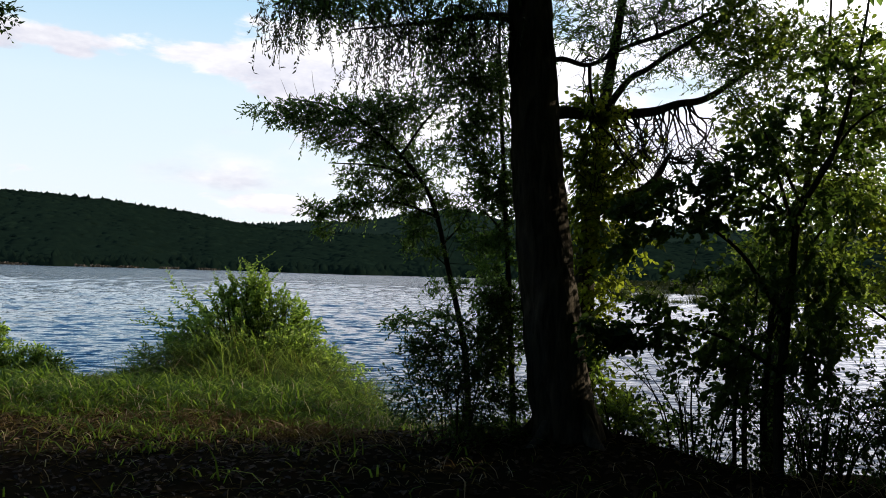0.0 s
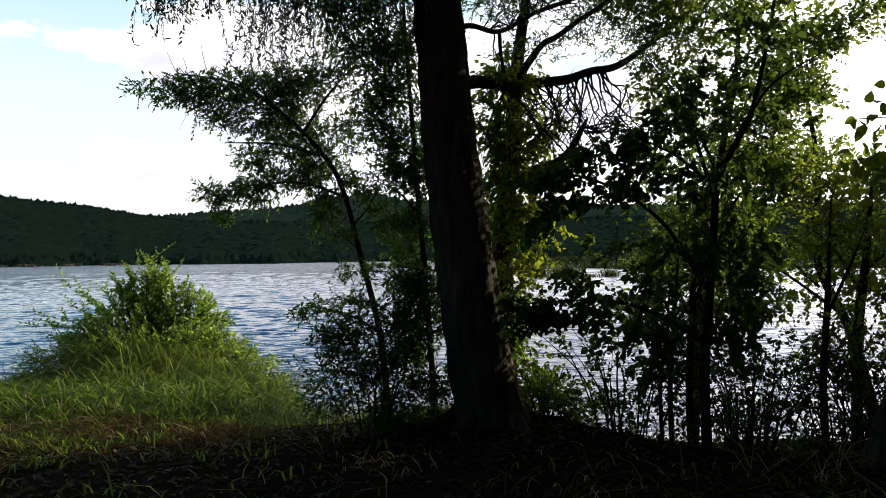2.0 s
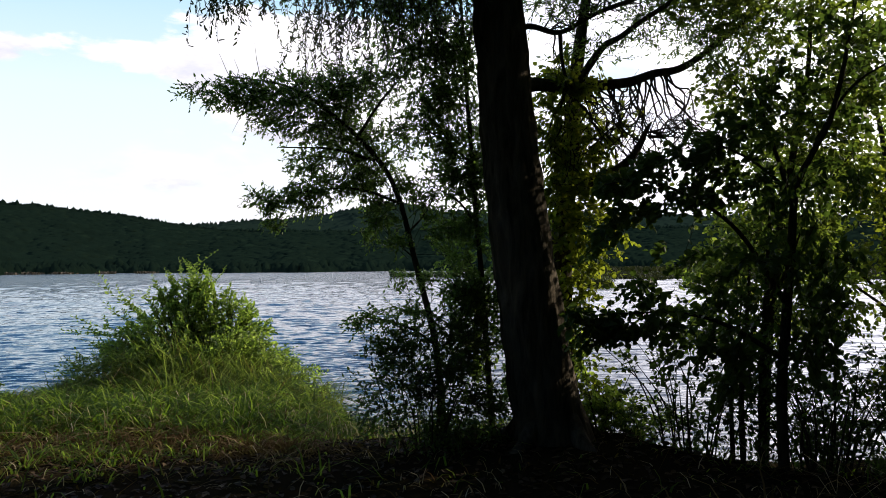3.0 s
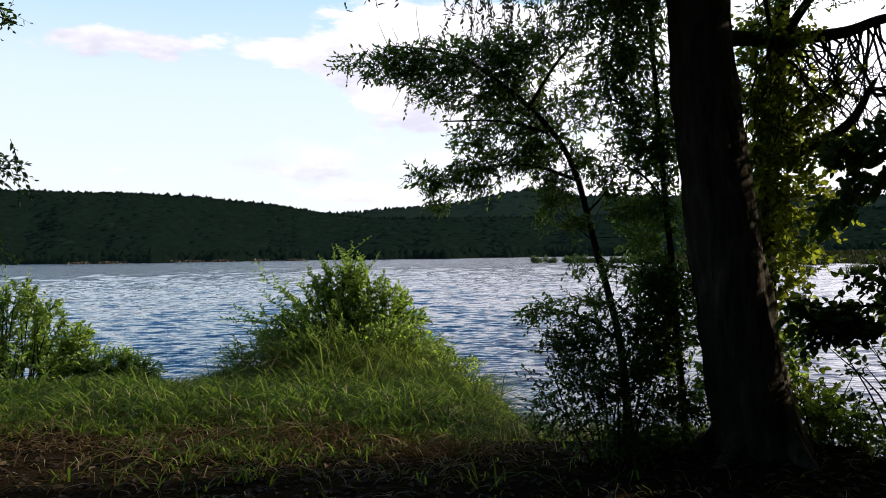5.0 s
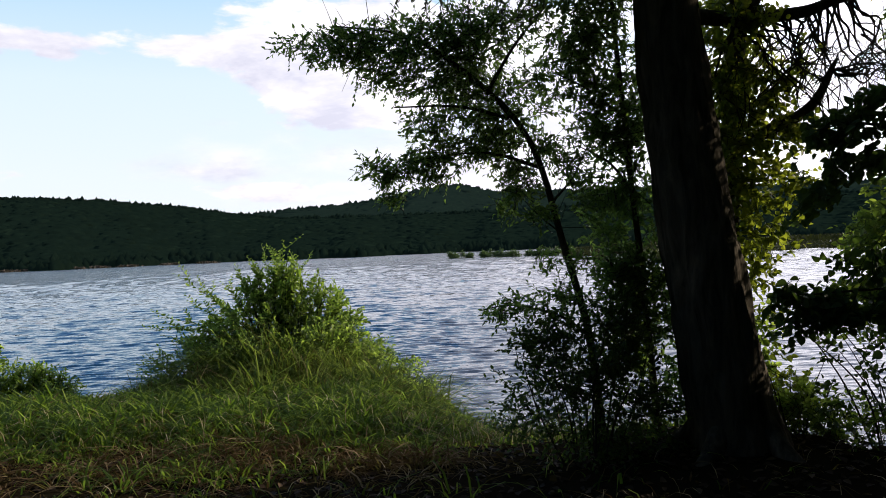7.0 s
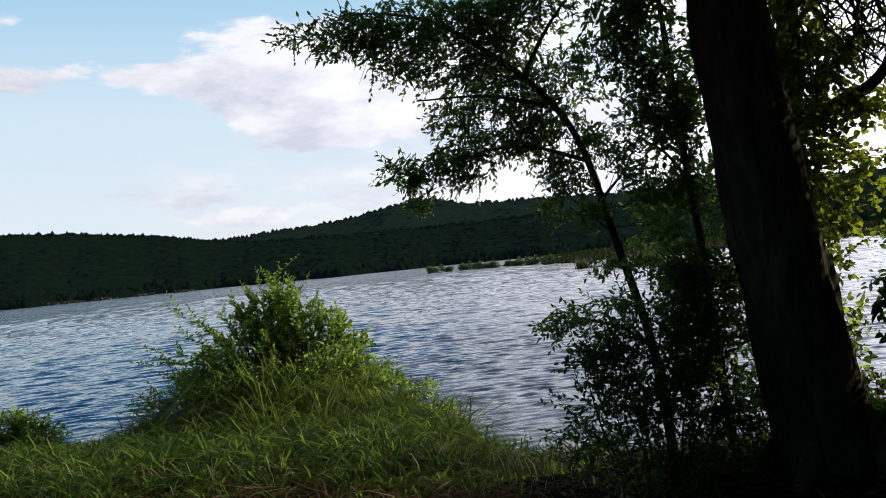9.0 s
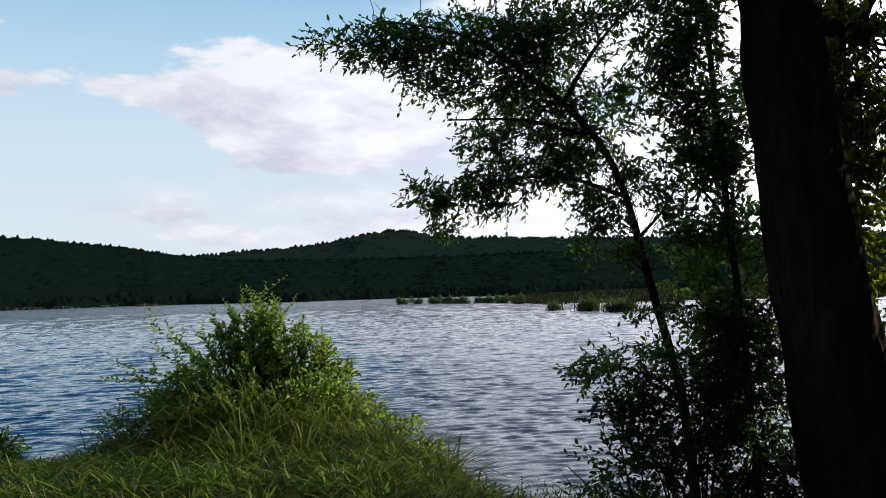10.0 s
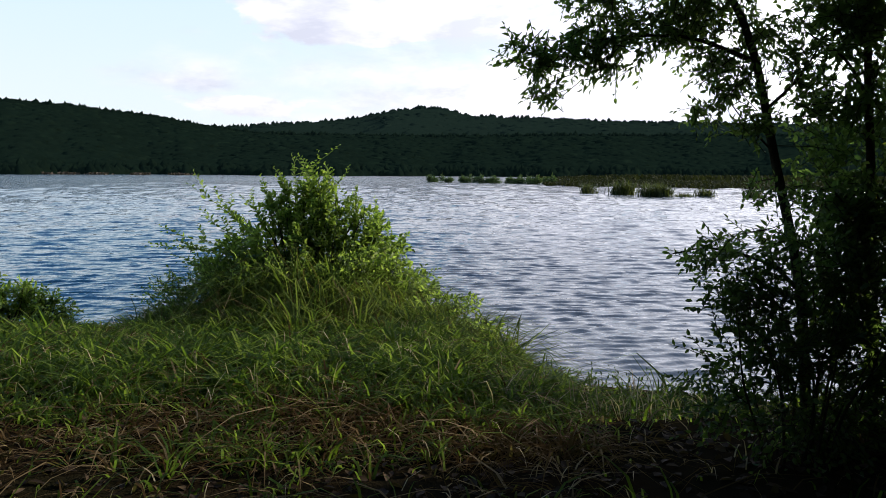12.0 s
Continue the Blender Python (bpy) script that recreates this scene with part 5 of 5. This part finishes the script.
def blades(geo, x, y, height, lean, width, z=None, bend=None):
    """Curved tapering blades: three segments each."""
    n = len(x)
    z = ground_z(x, y) - 0.01 if z is None else z
    a = rng.uniform(0, 2 * np.pi, n) if bend is None else bend
    out = np.stack([np.cos(a), np.sin(a), np.zeros(n)], -1)
    b = a + rng.uniform(0.9, 2.2, n)
    s = np.stack([np.cos(b), np.sin(b), np.zeros(n)], -1)
    base = np.stack([x, y, z], -1)
    h, l, w = height[:, None], lean[:, None], width[:, None]
    rise, reach, wide = (0, 0.42, 0.78, 1.0), (0, 0.18, 0.52, 1.0), (1.0, 0.85, 0.55, 0)
    pts = []
    for k in range(4):
        c = base + np.array([0, 0, 1.0]) * h * rise[k] * (1 - 0.5 * np.minimum(l / np.maximum(h, 0.01), 1.6) * (k / 3.0) ** 2) + out * l * reach[k]
        pts += [c] if k == 3 else [c - s * w * wide[k] * 0.5, c + s * w * wide[k] * 0.5]
    v = np.stack(pts, 1).reshape(-1, 3)
    k = np.arange(n)[:, None] * 7
    geo.add(v, k + np.array([[4, 5, 6]]), np.vstack([k + np.array([[0, 1, 3, 2]]), k + np.array([[2, 3, 5, 4]])]))


def patchy(x, y, f, seed):
    return 0.5 + 0.25 * (np.sin(f * x + seed) * np.cos(f * 1.3 * y - seed * 2) + np.sin(f * 2.3 * x - 1.1 * f * y + seed * 3) * np.cos(f * 1.7 * y + 0.7 * f * x))


def tuft_points(count, per, spread, x0, x1, y0):
    """Base points of blades that stand in tufts, with the way each leans: out of its tuft."""
    cx = rng.uniform(x0, x1, count)
    cy = y0 + (shore(cx) - 0.1 - y0) * rng.random(count) ** 0.95
    a = rng.uniform(0, 2 * np.pi, (count, per))
    q = rng.random((count, per)) ** 0.7 * spread * rng.uniform(0.5, 1.3, (count, 1))
    size = np.repeat(0.4 + 1.7 * rng.random((count, 1)) ** 1.4, per, 1)
    return (cx[:, None] + q * np.cos(a)).ravel(), (cy[:, None] + q * np.sin(a)).ravel(), (a + rng.normal(size=a.shape) * 0.7).ravel(), size.ravel()


def build_grass():
    g, d = Geo(), Geo()
    x, y, a, size = np.concatenate([tuft_points(3100, 14, 0.07, -9.0, 6.0, 4.2), tuft_points(3000, 14, 0.07, -6.5, 0.5, 7.3)], 1)
    xe = rng.uniform(-9, 6, 9000)
    ye = 4.2 + (shore(xe) - 0.05 - 4.2) * rng.random(9000)
    x, y = np.concatenate([x, xe]), np.concatenate([y, ye])
    a, size = np.concatenate([a, rng.uniform(0, 6.28, 9000)]), np.concatenate([size, np.full(9000, 0.8)])
    # grass thinned to bare dark soil where tree shade falls, to deepen it
    thin_for_shade = rng.random(len(x)) < 0.95 * np.maximum(ease((7.7 - y) / 1.5), ease((x + 0.95) / 0.5) * ease((10.3 - y) / 0.5))
    keep = ~thin_for_shade & ((x - 1.1) ** 2 + (y - 7.2) ** 2 > 0.1) & (y < shore(x))
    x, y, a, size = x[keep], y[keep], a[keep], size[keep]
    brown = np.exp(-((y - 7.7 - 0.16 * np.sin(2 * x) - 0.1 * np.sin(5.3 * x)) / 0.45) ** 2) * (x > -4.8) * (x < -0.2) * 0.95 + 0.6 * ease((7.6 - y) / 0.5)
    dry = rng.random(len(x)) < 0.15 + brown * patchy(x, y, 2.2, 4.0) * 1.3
    tall = 0.09 + 0.1 * patchy(x, y, 1.9, 2.0) + 0.05 * ease((y - 8.0) / 1.2) + 0.05 * ease((y - shore(x) + 1.6) / 1.2)
    tall = tall - 0.15 * ease((-4.1 - x) / 0.6) * ease((y - 10.6) / 1.2)
    tall = tall - 0.045 * np.exp(-((y - 7.7) / 0.6) ** 2) * (x < 0) - 0.06 * ease((x - 1.4) / 0.6) * ease((y - 6.6) / 0.6)
    h = np.maximum(tall, 0.045) * rng.uniform(0.55, 1.3, len(x)) * size
    l = h * rng.uniform(0.7, 2.2, len(x))
    w = rng.uniform(0.010, 0.023, len(x)) * (0.85 + 0.25 * ease((y - 8.0) / 1.0))
    blades(g, x[~dry], y[~dry], h[~dry], l[~dry], w[~dry], None, a[~dry])
    blades(d, x[dry], y[dry], h[dry] * 0.85, l[dry] * 1.5, w[dry] * 0.8, None, a[dry])
    q = 8000
    xb, yb = rng.uniform(-8, 7, q), rng.uniform(-4.5, 4.4, q)
    hb = rng.uniform(0.03, 0.1, q)
    blades(g, xb, yb, hb, hb * rng.uniform(0.4, 1.8, q), rng.uniform(0.008, 0.016, q))
    m, straw = 550, Geo()
    xs, ys = rng.uniform(-5.5, 5, m), rng.uniform(4.6, 8.3, m)
    blades(straw, xs, ys, rng.uniform(0.05, 0.16, m), rng.uniform(0.06, 0.24, m), rng.uniform(0.004, 0.009, m))
    m = 900
    xs = rng.uniform(-4.6, 0.2, m)
    ys = 8.2 + (shore(xs) - 8.4) * rng.random(m)
    blades(straw, xs, ys, rng.uniform(0.12, 0.34, m), rng.uniform(0.08, 0.34, m), rng.uniform(0.005, 0.01, m))
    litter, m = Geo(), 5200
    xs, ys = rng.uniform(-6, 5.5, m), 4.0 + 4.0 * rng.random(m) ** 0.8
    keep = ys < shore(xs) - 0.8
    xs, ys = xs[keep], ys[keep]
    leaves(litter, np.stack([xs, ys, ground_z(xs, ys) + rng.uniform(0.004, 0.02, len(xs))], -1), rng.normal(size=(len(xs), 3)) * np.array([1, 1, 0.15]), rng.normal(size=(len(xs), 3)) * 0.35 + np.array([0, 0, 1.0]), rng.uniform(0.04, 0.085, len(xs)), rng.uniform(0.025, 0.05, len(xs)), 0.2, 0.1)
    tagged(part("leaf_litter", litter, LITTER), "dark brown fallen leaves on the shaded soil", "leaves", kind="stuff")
    tagged(part("straw", straw, STRAW), "scattered pale bleached grass stalks", "grass", kind="stuff")
    tagged(part("grass", g, GRASS), "rough green meadow grass on the lake bank", "grass", kind="stuff")
    tagged(part("dry_grass", d, GRASS_DRY), "straw-coloured dry grass among the green", "grass", kind="stuff")


def tussocks():
    """Long arching grass on the point in front of the bush and along the edge of the bank."""
    g, d = Geo(), Geo()
    spots = []
    for _ in range(120):
        t = rng.random()
        spots.append((-4.7 + 3.9 * t + rng.normal() * 0.15, 12.4 - 1.3 * ease((t - 0.55) / 0.45) + rng.normal() * 0.25 - rng.random() * 1.5, (0.22 + 0.42 * math.exp(-((t - 0.5) / 0.26) ** 2)) * rng.uniform(0.5, 1.3)))
    for _ in range(12):
        x = rng.uniform(-0.9, 1.5)
        spots.append((x, float(shore(x)) - rng.uniform(0.1, 1.2), rng.uniform(0.16, 0.34)))
    for _ in range(95):
        x = rng.uniform(-4.5, -1.4)
        spots.append((x, 12.3 + rng.normal() * 0.25 - 0.35 * ease((x + 2.4) / 0.7), rng.uniform(0.45, 1.0) * np.interp(x, [-4.5, -3.9, -3.0, -2.2, -1.4], [0.45, 0.7, 1.2, 1.0, 0.6])))
    for _ in range(46):
        x = rng.uniform(-2.2, -0.9)
        spots.append((x, float(np.interp(x, [-2.2, -0.9], [12.3, 10.9])) + rng.normal() * 0.2, rng.uniform(0.46, 0.8)))
    for _ in range(18):
        x = rng.uniform(-8.5, -4.8)
        spots.append((x, float(shore(x)) - rng.uniform(0.3, 1.4), 0.1))
    for cx, cy, hh in spots:
        n = 52 if hh < 0.45 else 30
        a, q = rng.uniform(0, 2 * np.pi, n), np.sqrt(rng.random(n)) * rng.uniform(0.14, 0.3)
        x, y = cx + q * np.cos(a), cy + q * np.sin(a)
        h = hh * rng.uniform(0.5, 1.2, n)
        dry = rng.random(n) < (0.12 if hh < 0.45 else 0.14)
        w, l, b = rng.uniform(0.01, 0.022, n), h * rng.uniform(0.5, 1.9, n), a + rng.normal(size=n) * 0.9
        blades(g, x[~dry], y[~dry], h[~dry], l[~dry], w[~dry], None, b[~dry])
        blades(d, x[dry], y[dry], h[dry], l[dry], w[dry] * 0.6, None, b[dry])
    weeds, stalks = Geo(), Geo()
    sprays(weeds, stalks, [(x, float(shore(x)) - rng.uniform(0.15, 0.9), -0.32, 0.16, 0.16, 0.07, 12) for x in np.linspace(-0.9, 1.4, 48)], (0.042, 0.018), (0.14, 0.36), -0.7, 11)
    for x in np.linspace(1.5, 5.4, 34):
        y = float(shore(x)) - rng.uniform(0.2, 1.5)
        sprays(weeds, stalks, [(x, y, float(ground_z(x, y)) + 0.12, 0.2, 0.2, 0.12, 13)], (0.05, 0.03), (0.18, 0.42), -0.5, 9)
    tagged(part("edge_weeds", weeds, LEAF_ROUND), "small-leaved weeds along the shaded water's edge", "weeds", kind="stuff")
    tagged(part("weed_stalks", stalks, BARK_THIN), "thin upright stalks of the water's-edge weeds", "weeds", kind="stuff")
    tagged(part("tussock_grass", g, TUSSOCK), "long arching grass tussocks round the bush", "grass", kind="stuff")
    tagged(part("dry_stalks", d, GRASS_DRY), "pale dry stalks among the tussocks", "grass", kind="stuff")
    for cx, cy, n, hh in ((3.05, 5.6, 9, 0.42), (2.75, 5.9, 6, 0.36), (3.4, 5.9, 7, 0.45), (2.5, 6.6, 5, 0.3), (2.75, 4.55, 9, 0.3), (3.0, 4.75, 9, 0.34), (3.3, 5.05, 9, 0.4), (2.5, 4.6, 7, 0.26), (0.2, 4.7, 5, 0.18), (-0.5, 4.75, 5, 0.16), (1.1, 4.9, 5, 0.2)):
        tuft = thing("dry_grass_tuft", (cx, cy, float(ground_z(cx, cy))), "tall pale dry grass tuft in the shade", "grass", "dry grass tufts")
        for _ in range(n):
            s = Geo()
            blades(s, np.array([cx + rng.normal() * 0.05]), np.array([cy + rng.normal() * 0.05]), np.array([hh * rng.uniform(0.6, 1.1)]), np.array([hh * rng.uniform(0.7, 2.0)]), np.array([0.006]))
            part("stalk", s, STRAW, tuft)


# ---- unseen woods added behind and to the right, to shade the bank ----


def woodland():
    tree = thing("unseen_shade_tree", (-3.0, -7.0, 0.0), "unseen leafy tree added to shade the bank", "tree", "woods behind the path")
    g = Geo()
    tube(g, [(-3, -7, -0.2, 0.3), (-3, -7, 1, 0.24), (-2.9, -7, 4, 0.2), (-2.8, -7.1, 8, 0.12), (-2.8, -7, 11, 0.04)], 14, 6, 0.01, 10)
    part("trunk", g, BARK, tree)
    f, w = Geo(), Geo()
    sprays(f, w, [(-3, -7, 7.5, 2.8, 2.6, 3.0, 260), (-3, -6.6, 3.6, 2.6, 2.0, 1.8, 150), (-3, -7, 1.2, 2.4, 1.4, 1.1, 110)], (0.64, 0.4), (0.7, 1.3), 0.25, 5)
    part("crown", f, LEAF_WOOD, tree)
    part("branchwork", w, BARK_THIN, tree)
    # unseen rows behind the camera, added to block skylight from the foreground
    for i in range(11):
        x = -22 + i * 4.4 + rng.uniform(-0.8, 0.8)
        copy_thing(tree, pose(x, -5.5 - rng.uniform(0, 5), 0, 0, 0, rng.uniform(0, 360)))
    for x, y in ((9.5, 4.6), (7.6, 0.5), (-11.0, 4.5), (-9.0, 0.5), (12.5, 5.6), (-3.6, -2.4), (3.4, -2.2), (0.2, -3.6), (-6.4, -1.8), (6.2, -2.6), (8.8, 5.4), (8.0, 2.8), (6.9, 4.1), (10.8, 5.6)):
        copy_thing(tree, pose(x, y, 0, 0, 0, rng.uniform(0, 360)))
    # smaller unseen copies on the right, added to keep low sun off the ground
    for x, y, k in ((7.6, 7.0, 0.42), (9.0, 8.0, 0.46), (10.6, 7.6, 0.5), (7.9, 9.2, 0.33), (6.6, 6.2, 0.28), (6.9, 5.0, 0.42), (6.0, 5.4, 0.28)):
        copy_thing(tree, pose(x, y, 0, 0, 0, rng.uniform(0, 360)) @ Matrix.Scale(k, 4))


# ---- shrubs standing in the far shallows ----


def islets():
    rows = []
    for i in range(15):
        az, d = radians(0.2 + 0.56 * i + rng.uniform(-0.12, 0.12)), 165 - 1.8 * i + rng.uniform(-3, 3)
        rows.append((d * math.sin(az), d * math.cos(az), rng.uniform(0.3, 0.62)))
    for x, y, s in rows:
        bush = thing("marsh_shrub", (x, y, LEVEL), "dark scrubby shrub standing in the far shallows", "shrub", "shrubs in the shallows")
        f, w = Geo(), Geo()
        sprays(f, w, [(x + rng.normal() * 0.8, y, LEVEL + 0.8 * s, 1.1, 0.6, 1.3 * s, 80), (x + rng.normal() * 0.7, y, LEVEL + 1.4 * s, 0.5, 0.4, 1.3 * s, 40)], (0.3, 0.18), (0.35, 0.8), 0.0, 5)
        part("foliage", f, LEAF_WOOD, bush)
        part("branchwork", w, BARK_THIN, bush)
    for x, y, s in ((13.5, 78, 1.5), (14.9, 72.8, 1.7), (15.5, 72.2, 1.9), (16.4, 69, 1.7), (16.9, 68.3, 1.8), (17.4, 67.6, 1.6), (18.3, 66, 0.7), (20.8, 68.5, 1.2), (24.2, 67.3, 1.2)):
        bush = thing("reed_clump", (x, y, LEVEL), "yellow-green reed clump rising out of shallow water", "reeds", "reeds in the shallows")
        g = Geo()
        n = 200
        xs, ys = x + rng.normal(size=n) * 0.33, y + rng.normal(size=n) * 0.3
        h = s * rng.uniform(0.4, 1.0, n)
        blades(g, xs, ys, h, h * rng.uniform(0.2, 1.1, n), rng.uniform(0.04, 0.09, n), np.full(n, LEVEL - 0.05))
        part("reed_tuft", g, REED, bush)
    g = Geo()
    n = 9000
    x = 42 + rng.random(n) ** 1.1 * 240
    y = 230 + rng.random(n) * 90 - (x - 42) * 0.2
    h = rng.uniform(0.8, 2.2, n) * (0.4 + 0.6 * ease((x - 42) / 30))
    blades(g, x, y, h, h * rng.uniform(0.2, 0.7, n), rng.uniform(0.5, 1.2, n), np.full(n, LEVEL - 0.05))
    n = 9000
    az = np.radians(7.6 + 34 * rng.random(n) ** 1.2)
    d = 122 - 0.6 * np.degrees(az) + rng.random(n) ** 1.4 * 110 + 6 * np.sin(np.degrees(az) * 1.7)
    h = rng.uniform(0.3, 0.95, n)
    blades(g, d * np.sin(az), d * np.cos(az), h, h * rng.uniform(0.3, 1.2, n), rng.uniform(0.2, 0.5, n), np.full(n, LEVEL - 0.05))
    # blades standing in for pale rocks and bare bank on the far waterline
    bank, n = Geo(), 900
    az = np.radians(rng.choice([-29.5, -27.8, -26.3, -24.0, -22.6, -20.9, -18.4, -16.0], n) + rng.normal(size=n) * 0.28)
    dist = 352 + rng.random(n) * 8
    h = rng.uniform(0.5, 1.5, n)
    blades(bank, dist * np.sin(az), dist * np.cos(az), h, h * rng.uniform(0.3, 1.4, n), rng.uniform(0.5, 1.1, n), np.full(n, LEVEL - 0.05))
    tagged(part("far_bank_patch", bank, BANK_PALE), "pale patches of blades along the far waterline", "grass", kind="stuff")
    tagged(part("reed_bed", g, REED_FAR), "brownish green reed bed along the side of the lake", "reeds", kind="stuff")


big_tree()
vine_tree()
bank_saplings()
bank_undergrowth()
right_thicket()
shore_bush()
left_tree()
islets()
woodland()
tussocks()
build_grass()
